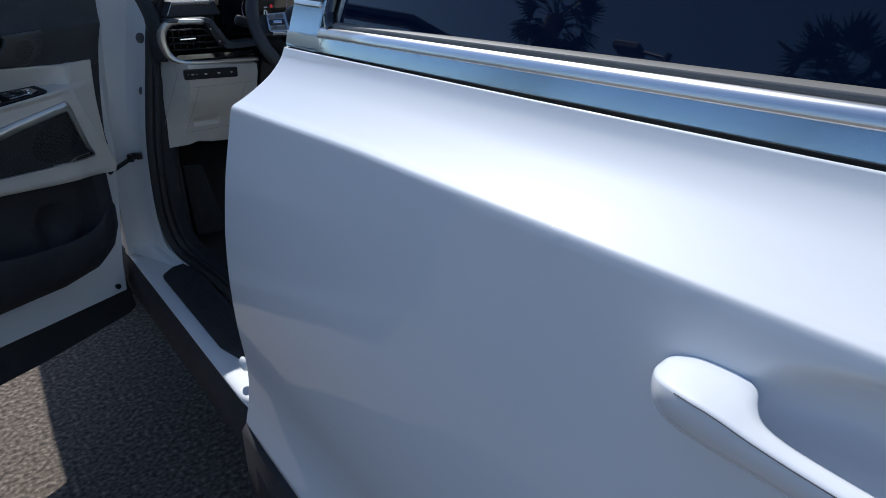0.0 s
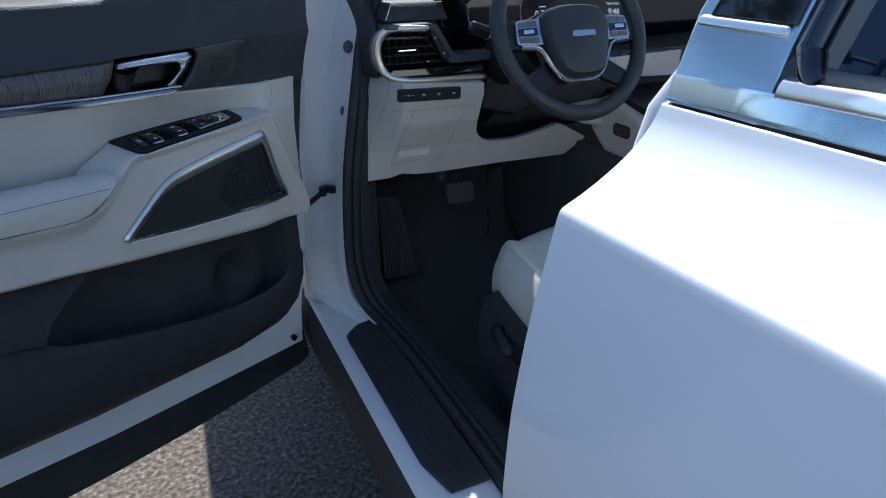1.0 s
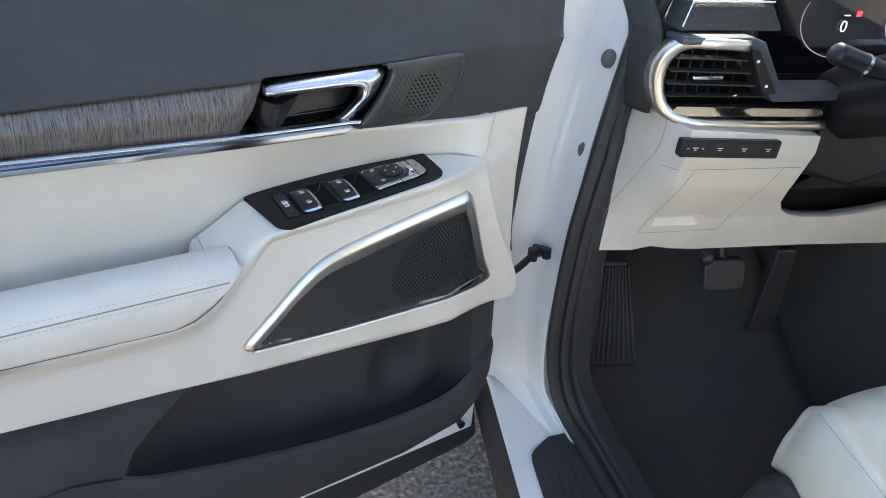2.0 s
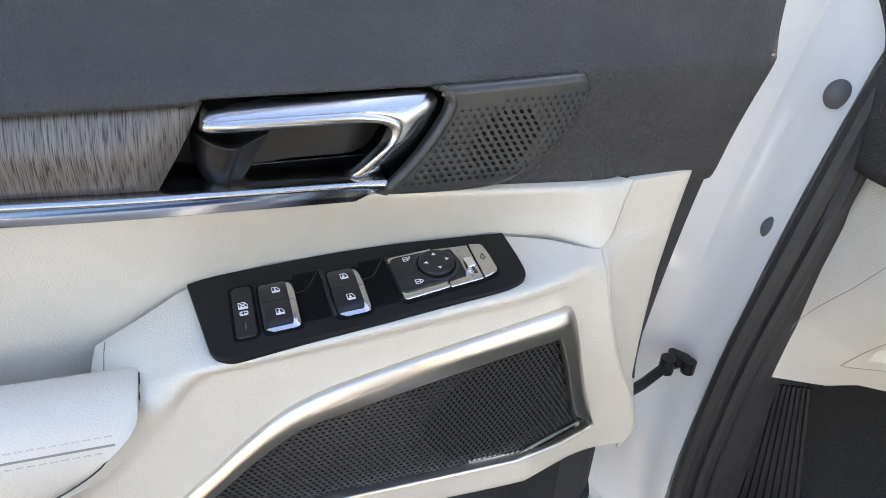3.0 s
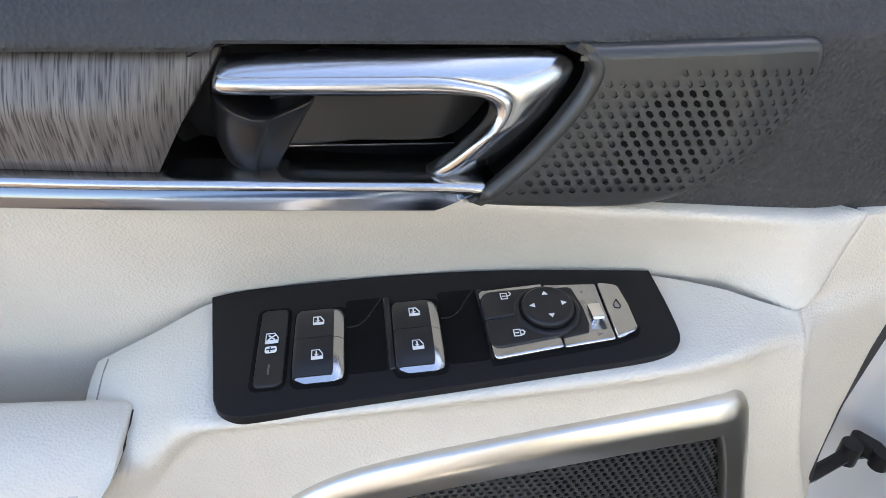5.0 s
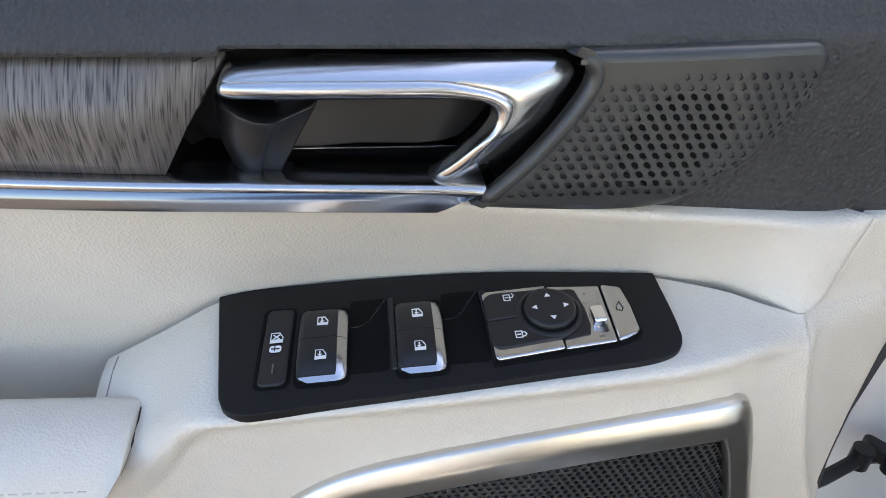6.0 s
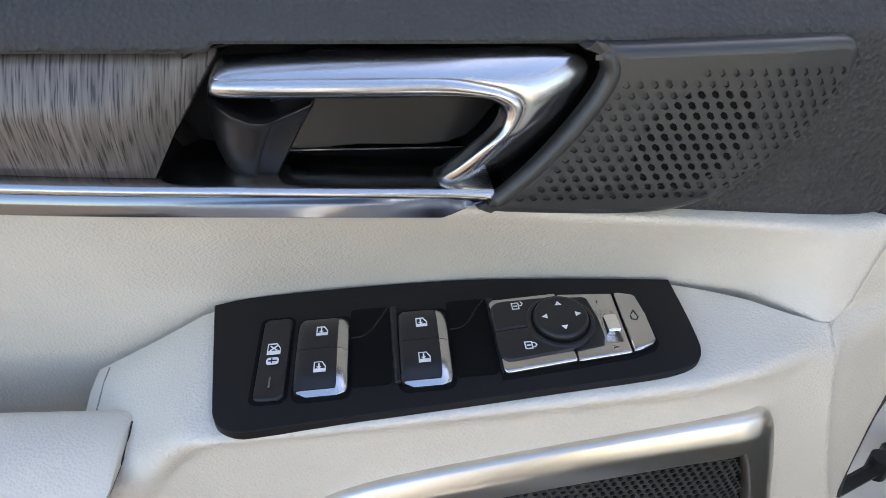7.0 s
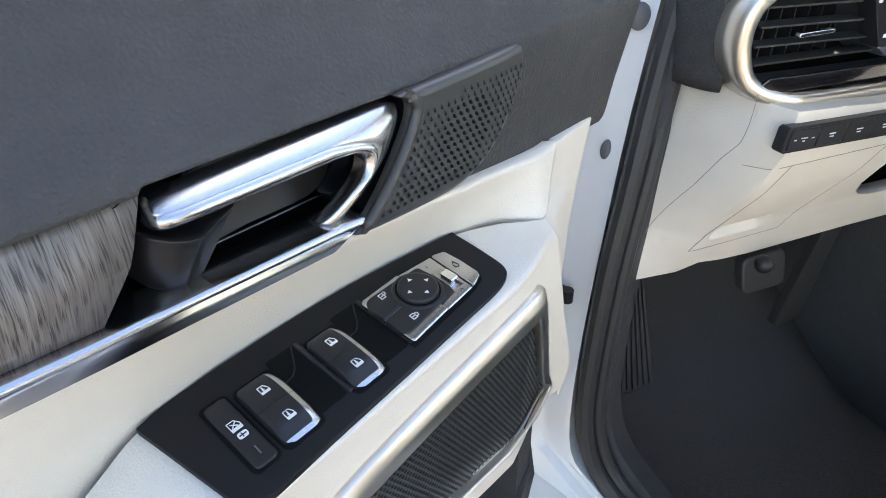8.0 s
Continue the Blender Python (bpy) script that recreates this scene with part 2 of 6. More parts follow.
def perforated(outline, region, pitch, slot, place, depth, turn=0.0, row=0.866):
    """A plate with the outline, perforated by short slots on a staggered lattice within the region."""
    bm = bmesh.new()
    seen = {}

    def vert(a, b, d=0.0):
        k = (round(a, 6), round(b, 6), d)
        if k not in seen:
            seen[k] = bm.verts.new(place(a, b, d))
        return seen[k]

    us, zs = [q[0] for q in region], [q[1] for q in region]
    dz = pitch * row
    j = 0
    z = min(zs)
    while z < max(zs):
        i0 = 0.5 * (j % 2)
        u = min(us) + i0 * pitch
        while u < max(us):
            if inside(u, z, region):
                h, q = pitch / 2, dz / 3
                hexa = [(u + h, z - q), (u + h, z + q), (u, z + 2 * q), (u - h, z + q), (u - h, z - q), (u, z - 2 * q)]
                ring = []
                for k in range(6):
                    a = radians(-30 + 60 * k)
                    x, y = slot[0] * math.cos(a), slot[1] * math.sin(a)
                    ring.append((u + x * math.cos(turn) - y * math.sin(turn), z + x * math.sin(turn) + y * math.cos(turn)))
                o, r, w = [vert(*p) for p in hexa], [vert(*p) for p in ring], [vert(*p, depth) for p in ring]
                for k in range(6):
                    m = (k + 1) % 6
                    bm.faces.new((o[k], o[m], r[m], r[k]))
                    bm.faces.new((r[k], r[m], w[m], w[k]))
            u += pitch
        z += dz
        j += 1
    if outline:
        edges = [e for e in bm.edges if e.is_boundary]
        wall = {v for k, v in seen.items() if k[2]}
        edges = [e for e in edges if not (e.verts[0] in wall and e.verts[1] in wall)]
        rim = [vert(*q) for q in outline]
        edges += [bm.edges.new((rim[k], rim[(k + 1) % len(rim)])) for k in range(len(rim))]
        made = bmesh.ops.triangle_fill(bm, edges=edges, use_beauty=True)["geom"]
        spot = {v: k for k, v in seen.items()}
        stray = []
        for f in made:
            if isinstance(f, bmesh.types.BMFace):
                u, z = (sum(spot[v][k] for v in f.verts) / 3 for k in (0, 1))
                if not inside(u, z, outline):
                    stray.append(f)
        bmesh.ops.delete(bm, geom=stray, context="FACES_ONLY")
        low = [bm.verts.new(place(*q, depth * 2)) for q in outline]
        for k in range(len(rim)):
            m = (k + 1) % len(rim)
            bm.faces.new((rim[k], rim[m], low[m], low[k]))
    return bm


# ---- ground ----
def ground():
    bm = bmesh.new()
    bmesh.ops.create_grid(bm, x_segments=4, y_segments=4, size=400)
    tagged(part("ground", bm, ASPHALT, None, smooth=False), "sunlit grey asphalt of an open parking lot", "ground", kind="structure")


ground()

# ---- the car ----
car = new("car")
car.matrix_basis = pose(0.65, 0.0, 0.0)
tagged(car, "white sport utility vehicle with its driver door wide open", "car")


def arc(z):
    """How far the rear door's front edge stands forward at a height."""
    return float(np.interp(z, [0.4, 0.6, 0.9, 1.22, 1.7], [0.10, 0.095, 0.092, 0.098, -0.05]))


SIDE = [(-0.243, 1.219), (-0.2525, 1.2015), (-0.270, 1.1830), (-0.294, 1.1660), (-0.315, 1.1540), (-0.3270, 1.1483), (-0.3322, 1.1450), (-0.3350, 1.1385), (-0.3378, 1.127), (-0.3465, 1.09), (-0.3555, 1.05), (-0.3640, 1.00), (-0.3705, 0.95), (-0.3745, 0.88), (-0.373, 0.80), (-0.367, 0.72), (-0.370, 0.66), (-0.383, 0.60)]
TUMBLE = 0.36
CUP = (-0.805, 1.134)


def rear_door():
    side = spline(SIDE, 9)
    rows = []
    stations = sorted(set(np.linspace(0, 0.6, 10)) | set(np.linspace(0.6, 1, 70)))
    for f in stations:
        row = []
        for x, z in side:
            y0 = arc(z)
            lift = 0.03 * f if z > 1.0 else 0.03 * f * max(0, (z - 0.6) / 0.4)
            lift += 0.011 * min(1.0, f / 0.3) * float(np.interp(z, [0.98, 1.13, 1.145, 1.215], [0.0, 1.0, 1.0, 0.0]))
            y = y0 + (-1.0 - y0) * f
            e = ((y - CUP[0]) / 0.125) ** 2 + ((z + lift - CUP[1]) / 0.040) ** 2
            q = max(0.0, min(1.0, 1.15 - e))
            dish = 0.03 * q * q * (3 - 2 * q)
            row.append((x - 0.006 * math.sin(f * 3.14) + dish, y, z + lift))
        rows.append(row)
    # folded front edge
    first = [(x + 0.006, y + 0.001, z) for x, y, z in rows[0]]
    fold = [(x + 0.04, y - 0.006, z) for x, y, z in rows[0]]
    door = part("rear_door", grid([fold, first] + rows), PAINT, car, "white painted closed rear door", thick=0.004)
    # strip of paint under the window
    def along(prof, y0, length, n=9):
        return grid([[(x, y0 - length * f, z + 0.03 * length * f / 1.1) for x, z in prof] for f in np.linspace(0, 1, n)])

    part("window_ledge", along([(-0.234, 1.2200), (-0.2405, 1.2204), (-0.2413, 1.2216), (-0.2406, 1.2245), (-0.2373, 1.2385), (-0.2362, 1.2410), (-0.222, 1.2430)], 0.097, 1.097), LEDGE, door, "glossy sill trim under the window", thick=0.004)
    part("belt_seam", along([(-0.236, 1.212), (-0.2365, 1.2205), (-0.234, 1.228)], 0.094, 1.09), RUBBER, door, thick=0.002)
    part("belt_moulding", along(spline([(-0.230, 1.2405), (-0.2368, 1.2408), (-0.2384, 1.2425), (-0.2372, 1.2480), (-0.2340, 1.2525), (-0.2285, 1.2545)], 3), 0.004, 1.0), MOULDING, door, "bright chrome window moulding", thick=0.003)
    part("window_seal", along([(-0.2295, 1.2548), (-0.2265, 1.259), (-0.2205, 1.2605), (-0.212, 1.2605)], 0.0, 1.0), SEAL_GREY, door, "grey rubber window seal", thick=0.003)

    # painted window frame at the door's front, black sash round the glass
    def leaning(base):
        return lambda a, b, d: (base + (b - 1.22) * TUMBLE + d, a, b)

    def framed(base):
        return lambda a, b, d: (base + 0.34 * (min(b, 1.285) - 1.2216) + TUMBLE * max(0.0, b - 1.285) + d, a, b)

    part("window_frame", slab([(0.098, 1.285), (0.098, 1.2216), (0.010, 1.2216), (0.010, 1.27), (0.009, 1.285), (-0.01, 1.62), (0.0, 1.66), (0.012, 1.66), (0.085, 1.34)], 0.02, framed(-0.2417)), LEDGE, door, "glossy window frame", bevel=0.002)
    part("pillar_cover", slab([(0.085, 1.284), (0.012, 1.284), (-0.008, 1.655), (-0.002, 1.655), (0.071, 1.34)], 0.006, framed(-0.2445)), GLOSS_BLACK, door, "gloss black pillar cover", bevel=0.002)
    sash = spline([(-0.012, 1.250), (-0.004, 1.256), (0.002, 1.267), (0.004, 1.285), (-0.008, 1.42), (-0.026, 1.64)], 5)
    part("sash", tube([(-0.236 + (b - 1.22) * TUMBLE, a - 0.004, b) for a, b in sash], 0.0095, 18), GLOSS_BLACK, door)
    part("frame_moulding", slab(rounded(0.014, 0.094, 1.2765, 1.2845, 0.0035), 0.006, framed(-0.2452)), MOULDING, door, "short chrome strip", bevel=0.003)
    part("window_pane", slab([(-0.018, 1.25), (-1.02, 1.275), (-1.02, 1.66), (-0.055, 1.66)], 0.005, leaning(-0.231)), TINT, door, "dark tinted rear window glass")
    # outside handle over a dished cup
    stations = [(-0.630, -0.352, -0.342, 1.130, 1.119), (-0.634, -0.366, -0.342, 1.136, 1.118), (-0.641, -0.377, -0.342, 1.140, 1.1175), (-0.652, -0.385, -0.342, 1.1435, 1.1175), (-0.668, -0.3885, -0.342, 1.145, 1.1175), (-0.680, -0.389, -0.344, 1.145, 1.1175), (-0.688, -0.3892, -0.350, 1.1445, 1.118), (-0.694, -0.3893, -0.361, 1.1438, 1.118), (-0.701, -0.3894, -0.3695, 1.143, 1.1182), (-0.712, -0.3896, -0.3735, 1.1422, 1.1185), (-0.73, -0.390, -0.375, 1.1415, 1.119), (-0.77, -0.391, -0.376, 1.1415, 1.120), (-0.82, -0.391, -0.376, 1.143, 1.122), (-0.87, -0.388, -0.372, 1.1455, 1.1245), (-0.905, -0.380, -0.357, 1.147, 1.126), (-0.93, -0.366, -0.345, 1.146, 1.127), (-0.945, -0.350, -0.343, 1.143, 1.130)]
    rows, split = [], []
    for y, ox, ix, zt, zb in spline(stations, 4):
        zt, zb = zt - 0.005, zb - 0.005
        m = (ox + ix) / 2
        rows.append([(ix, y, zt - 0.005), (ix - 0.0012, y, zt - 0.0015), (ix - 0.004, y, zt), (m, y, zt + 0.0006), (ox + 0.003, y, zt - 0.0003), (ox + 0.0008, y, zt - 0.0012), (ox, y, zt - 0.0026), (ox - 0.0006, y, zt * 0.6 + zb * 0.4), (ox + 0.0008, y, zb + 0.006), (ox + 0.0035, y, zb + 0.002), (ox + 0.007, y, zb), (m, y, zb + 0.001), (ix - 0.003, y, zb + 0.004), (ix, y, zb + 0.009)])
        split.append((ox + 0.0002, y, zt - 0.0022))
    bm = grid(rows, True)
    bmesh.ops.holes_fill(bm, edges=[e for e in bm.edges if e.is_boundary])
    part("door_handle", bm, PAINT, door, "white pull handle over a dished cup", angle=50)
    part("handle_seam", tube(split[14:-6], 0.0004, 6), GREY_RUBBER, door)
    return door


def rear_cladding():
    rows = [[(-0.383, y, 0.602), (-0.392, y, 0.59), (-0.392, y, 0.45), (-0.37, y, 0.36), (-0.32, y, 0.32)] for y in np.linspace(0.095, -1.0, 7)]
    part("door_cladding", grid(rows), PLASTIC, car, "black lower door cladding", thick=0.006)


def sill():
    prof = [(-0.28, 0.30), (-0.325, 0.345), (-0.337, 0.40), (-0.334, 0.45), (-0.322, 0.488), (-0.312, 0.492)]
    rows = [[(x, y, z) for x, z in prof] for y in np.linspace(1.9, 0.1, 8)]
    part("rocker_cladding", grid(rows), PLASTIC, car, "black rocker cladding below the sill", thick=0.006)
    prof = spline([(-0.315, 0.485), (-0.3235, 0.4925), (-0.320, 0.499), (-0.30, 0.502), (-0.26, 0.500), (-0.20, 0.499), (-0.185, 0.49)], 4)
    rows = []
    for y in list(np.linspace(1.16, 0.3, 16)) + [0.24, 0.2, 0.15]:
        up = max(0.0, (0.3 - y) / 0.15) ** 1.5 * 0.06
        rows.append([(x, y, z + up * min(1, max(0, (x + 0.345) / 0.03))) for x, z in prof])
    part("sill", grid(rows), PAINT, car, "white painted door sill", thick=0.004)
    plate = part("sill_plate", slab([(-0.2895, 0.925), (-0.287, 0.942), (-0.279, 0.953), (-0.250, 0.978), (-0.21, 0.985), (-0.196, 0.98), (-0.196, 0.42), (-0.27, 0.42), (-0.29, 0.5)], 0.008, lambda a, b, d: (a, b, 0.5 + d)), PLASTIC, car, "black sill tread plate", bevel=0.003)
    for k in range(5):
        x = -0.268 + 0.013 * k
        part("sill_rib", box(x, x + 0.006, 0.46, 0.91, 0.508, 0.5095), PLASTIC, plate, smooth=False)
    for y, z in ((0.345, 0.545),):
        bm = bmesh.new()
        bmesh.ops.create_uvsphere(bm, u_segments=20, v_segments=12, radius=0.016)
        bmesh.ops.transform(bm, matrix=pose(-0.29, y, z, 30, 0, 0) @ Matrix.Diagonal((0.6, 1.1, 0.8, 1)), verts=bm.verts)
        part("sill_bump_stop", bm, PAINT, car, "shiny pale plug on the sill")


def pillar():
    # hinge pillar: white metal from sill to windscreen base
    rows = []
    for z, xo, xi, yo, yi in ((0.492, -0.322, -0.200, 1.158, 0.88), (0.5015, -0.322, -0.205, 1.158, 0.915), (0.509, -0.322, -0.216, 1.158, 0.955), (0.525, -0.322, -0.230, 1.158, 1.005), (0.56, -0.322, -0.246, 1.158, 1.05), (0.7, -0.318, -0.25, 1.15, 1.055), (0.9, -0.308, -0.228, 1.14, 1.066), (1.07, -0.295, -0.195, 1.14, 1.084), (1.22, -0.275, -0.158, 1.14, 1.092), (1.32, -0.255, -0.125, 1.12, 1.05), (1.5, -0.16, -0.03, 0.95, 0.88)):
        ys = yi
        rows.append([(xo + 0.01, yo + 0.09, z), (xo - 0.004, yo + 0.03, z), (xo, yo, z), (xo + 0.012, yo - 0.006, z), (xi - 0.03, ys + 0.068, z), (xi - 0.014, ys + 0.058, z), (xi - 0.005, ys + 0.038, z), (xi, ys + 0.012, z), (xi + 0.005, ys + 0.004, z), (xi + 0.025, ys + 0.02, z), (xi + 0.03, ys + 0.1, z)])
    pillar_ob = part("hinge_pillar", grid(spline([np.array(r) for r in rows], 4)), PAINT, car, "white painted hinge pillar", thick=0.004)
    for y, z, x in ((1.104, 1.123, -0.189), (1.098, 0.986, -0.208)):
        bm = bmesh.new()
        bmesh.ops.create_uvsphere(bm, u_segments=16, v_segments=10, radius=0.012)
        bmesh.ops.transform(bm, matrix=Matrix.Translation((x, y, z)) @ Matrix.Diagonal((1.0, 0.7, 1.15, 1)), verts=bm.verts)
        part("rubber_plug", bm, GREY_RUBBER, pillar_ob, "grey rubber plug")
    # rubber seal round the opening, two beads
    line = [(-0.01, 0.80, 1.52), (-0.088, 0.98, 1.34), (-0.143, 1.074, 1.225), (-0.168, 1.076, 1.145), (-0.186, 1.070, 1.06), (-0.206, 1.058, 0.97), (-0.228, 1.048, 0.845), (-0.238, 1.042, 0.68), (-0.232, 1.03, 0.59), (-0.216, 1.0, 0.535), (-0.196, 0.93, 0.515), (-0.183, 0.8, 0.51), (-0.18, 0.5, 0.51), (-0.18, 0.25, 0.515), (-0.16, 0.16, 0.6), (-0.15, 0.12, 0.9)]
    part("door_seal", tube(spline(line, 6), 0.0115, 10), RUBBER, car, "black rubber door seal")
    part("inner_seal", tube(spline([(x + 0.019, y - 0.003, z + 0.003) for x, y, z in line], 6), 0.009, 10), RUBBER, car, "black inner bead of the door seal")
    # sill and kick trim inside the seal
    line = [(-0.168, 1.07, 1.1), (-0.184, 1.06, 0.95), (-0.198, 1.058, 0.75), (-0.195, 1.045, 0.6), (-0.172, 0.98, 0.53), (-0.15, 0.8, 0.51), (-0.147, 0.5, 0.51), (-0.147, 0.2, 0.515)]
    rows = [[(x - 0.02, y, z - 0.006), (x, y - 0.008, z + 0.006), (x + 0.03, y + 0.01, z - 0.002), (x + 0.05, y + 0.06, z - 0.05), (x + 0.055, y + 0.09, z - 0.13)] for x, y, z in spline(line, 5)]
    part("kick_trim", grid(rows), PLASTIC, car, "charcoal plastic trim along the sill", thick=0.003)
    # check strap
    hinge = [(-0.262, 1.094, 0.808), (-0.278, 1.082, 0.812), (-0.31, 1.05, 0.808), (-0.35, 1.02, 0.80)]
    part("check_strap", tube(hinge, 0.006, 8, 0.6), SATIN_BLACK, car, "black door check strap")
    part("strap_bracket", slab(rounded(-0.274, -0.250, 0.806, 0.822, 0.006), 0.016, lambda a, b, d: (a, 1.084 + d - (a + 0.262) * 0.6, b)), SATIN_BLACK, car, bevel=0.003)
    part("strap_knuckle", tube([(-0.279, 1.082, 0.803), (-0.279, 1.082, 0.823)], 0.0085, 12), SATIN_BLACK, car)
    part("strap_pin", tube([(-0.256, 1.080, 0.807), (-0.256, 1.080, 0.823)], 0.0075, 12), SATIN_BLACK, car)


def shell():
    """The rest of the body, plain."""
    part("front_fender", slab([(1.17, 0.42), (1.17, 1.2), (1.4, 1.16), (2.1, 1.08), (2.55, 0.98), (2.62, 0.6), (2.45, 0.45), (2.4, 0.7), (2.1, 0.82), (1.8, 0.7), (1.72, 0.42)], 0.03, lambda a, b, d: (-0.318 + d, a, b)), PAINT, car, bevel=0.01)
    rows = [[(x, y, z + 0.04 * (1 - ((x - 0.65) / 0.95) ** 2)) for x in np.linspace(-0.30, 1.6, 9)] for y, z in ((1.38, 1.17), (1.7, 1.14), (2.1, 1.09), (2.5, 1.0), (2.62, 0.9), (2.66, 0.6), (2.6, 0.4))]
    part("bonnet", grid(rows), PAINT, car, thick=0.01)
    # front edge drawn forward to y 1.10 so the roof shades the seat
    rows = [[(x, y, z - 0.10 * ((x - 0.65) / 0.75) ** 4) for x in np.linspace(-0.06, 1.36, 13)] for y, z in ((1.10, 1.60), (0.72, 1.68), (0.4, 1.73), (-0.2, 1.76), (-1.2, 1.74), (-1.9, 1.68), (-2.15, 1.6))]
    bm = grid(rows)
    # unseen opening cut into the roof to let more skylight into the cabin
    hatch = [f for f in bm.faces if 0.0 < f.calc_center_median().x < 1.3 and -0.8 < f.calc_center_median().y < 0.6]
    bmesh.ops.delete(bm, geom=hatch, context="FACES")
    part("roof", bm, PAINT, car, thick=0.03)
    rg = part("roof_light_opening", grid([[(x, y, z - 0.10 * ((x - 0.65) / 0.75) ** 4) for x in np.linspace(-0.06, 1.36, 13)] for y, z in ((0.72, 1.681), (0.4, 1.731), (-0.2, 1.761), (-1.2, 1.741))]), GLASS, car, "unseen clear roof opening added to light the cabin")
    rg.visible_shadow = False
    # pale wall added out of view as a reflector for the cabin
    part("cabin_bounce_wall", box(-0.17, 1.5, -0.72, -0.68, 0.386, 1.25), BEIGE, car, "unseen plain beige wall that bounces light into the cabin", smooth=False)
    rows = [[(x, y, z - 0.05 * ((x - 0.65) / 0.75) ** 2 - 0.0) for x in np.linspace(-0.13 - 0.06 * k, 1.43 + 0.06 * k, 9)] for k, (y, z) in enumerate(((1.10, 1.60), (1.32, 1.40), (1.52, 1.2)))]
    w = part("windscreen", grid(rows), GLASS, car, "clear windscreen glass")
    w.visible_shadow = False
    # added out of view to block sun from the seat's right part
    part("seat_sun_blocker", box(0.29, 1.30, 1.05, 1.22, 1.50, 1.52), PLASTIC, car, "unseen charcoal panel that keeps the sun off the seat", bevel=0.006)
    # far side, tail, floor
    part("far_side", slab([(-2.1, 0.4), (2.5, 0.4), (2.5, 1.0), (1.4, 1.17), (1.3, 1.22), (-2.2, 1.26)], 0.05, lambda a, b, d: (1.57 + d, a, b)), PAINT, car, bevel=0.02)
    fw = part("far_window", slab([(1.2, 1.22), (0.72, 1.62), (-2.0, 1.62), (-2.2, 1.26)], 0.004, lambda a, b, d: (1.55 - (b - 1.22) * 0.35 + d, a, b)), GLASS, car)
    fw.visible_shadow = False
    rw = part("rear_window", slab([(-0.2, 1.24), (1.5, 1.24), (1.36, 1.62), (-0.06, 1.62)], 0.005, lambda a, b, d: (a, -2.2 - d, b)), GLASS, car)
    rw.visible_shadow = False
    part("tail", slab([(-0.28, 0.4), (1.58, 0.4), (1.56, 1.22), (-0.26, 1.22)], 0.06, lambda a, b, d: (a, -2.2 - d, b)), PAINT, car, bevel=0.03)
    part("rear_quarter", slab([(-1.006, 0.42), (-1.006, 1.25), (-2.2, 1.28), (-2.2, 0.45), (-1.9, 0.45), (-1.7, 0.75), (-1.35, 0.75), (-1.15, 0.45)], 0.03, lambda a, b, d: (-0.36 + d, a, b)), PAINT, car, bevel=0.01)
    part("rear_quarter_window", slab([(-1.025, 1.276), (-2.1, 1.29), (-2.0, 1.66), (-1.025, 1.66)], 0.02, lambda a, b, d: (-0.231 + (b - 1.22) * TUMBLE + d, a, b)), TINT, car)
    part("centre_pillar", slab([(0.1, 0.5), (0.175, 0.6), (0.185, 0.9), (0.165, 1.2), (-0.02, 1.66), (-0.12, 1.66), (-0.06, 1.2), (-0.1, 0.5)], 0.07, lambda a, b, d: (-0.275 + max(0, min(b, 1.2) - 1.0) * 0.35 + max(0, b - 1.2) * 0.44 + d, a, b)), PAINT, car, "white painted centre pillar", bevel=0.015, segments=3)
    part("pillar_seal", tube([(-0.205 + max(0, z - 1.0) * 0.36, float(np.interp(z, [0.5, 0.6, 0.9, 1.06, 1.2, 1.66], [0.15, 0.23, 0.247, 0.216, 0.17, 0.0])), z) for z in np.linspace(0.5, 1.6, 24)], 0.0145, 12), VOID_RUBBER, car, "black centre pillar seal")
    part("pillar_trim", slab([(0.1, 0.5), (0.185, 0.6), (0.2, 0.9), (0.175, 1.2), (0.0, 1.66), (-0.12, 1.66), (-0.06, 1.2), (-0.1, 0.5)], 0.04, lambda a, b, d: (-0.2 + max(0, (b - 1.0)) * 0.38 + d, a + 0.05, b)), PLASTIC, car, bevel=0.01)
    ring = [(-0.236, 0.180, 1.022), (-0.250, 0.197, 1.022), (-0.254, 0.203, 1.028), (-0.253, 0.202, 1.038), (-0.248, 0.196, 1.043), (-0.232, 0.177, 1.043)]
    part("door_striker", tube([Vector((-0.24, 0.188, 1.032)) + (Vector(q) - Vector((-0.24, 0.188, 1.032))) * 0.55 for q in spline(ring, 4)], 0.0036, 10), CHROME, car, "bright steel door striker loop")
    part("cabin_floor", box(-0.17, 1.55, -2.1, 1.65, 0.36, 0.385), CARPET, car, "black carpeted cabin floor", smooth=False)
    part("bulkhead", slab([(1.25, 0.38), (1.62, 0.55), (1.62, 1.15), (1.66, 1.15), (1.66, 0.5), (1.28, 0.34)], 1.75, lambda a, b, d: (-0.17 + d, a, b)), CARPET, car, "black carpeted toe board", smooth=False)
    tyre = [(2.06, 0.36), (-1.53, 0.36)]
    for y, z in tyre:
        for x in (-0.30, 1.36):
            bm = bmesh.new()
            bmesh.ops.create_cone(bm, cap_ends=True, segments=40, radius1=0.37, radius2=0.37, depth=0.24)
            bmesh.ops.transform(bm, matrix=pose(x + 0.12, y, 0.37, 0, 90, 0), verts=bm.verts)
            part("wheel", bm, RUBBER, car, "black tyre", bevel=0.03, segments=3)


rear_door()
rear_cladding()
sill()
pillar()
shell()

# ---- the open driver door; its own axes: along from the hinge, out towards the cabin, up ----
HINGE = pose(-0.30, 1.14, 0.0, 0, 0, 206)


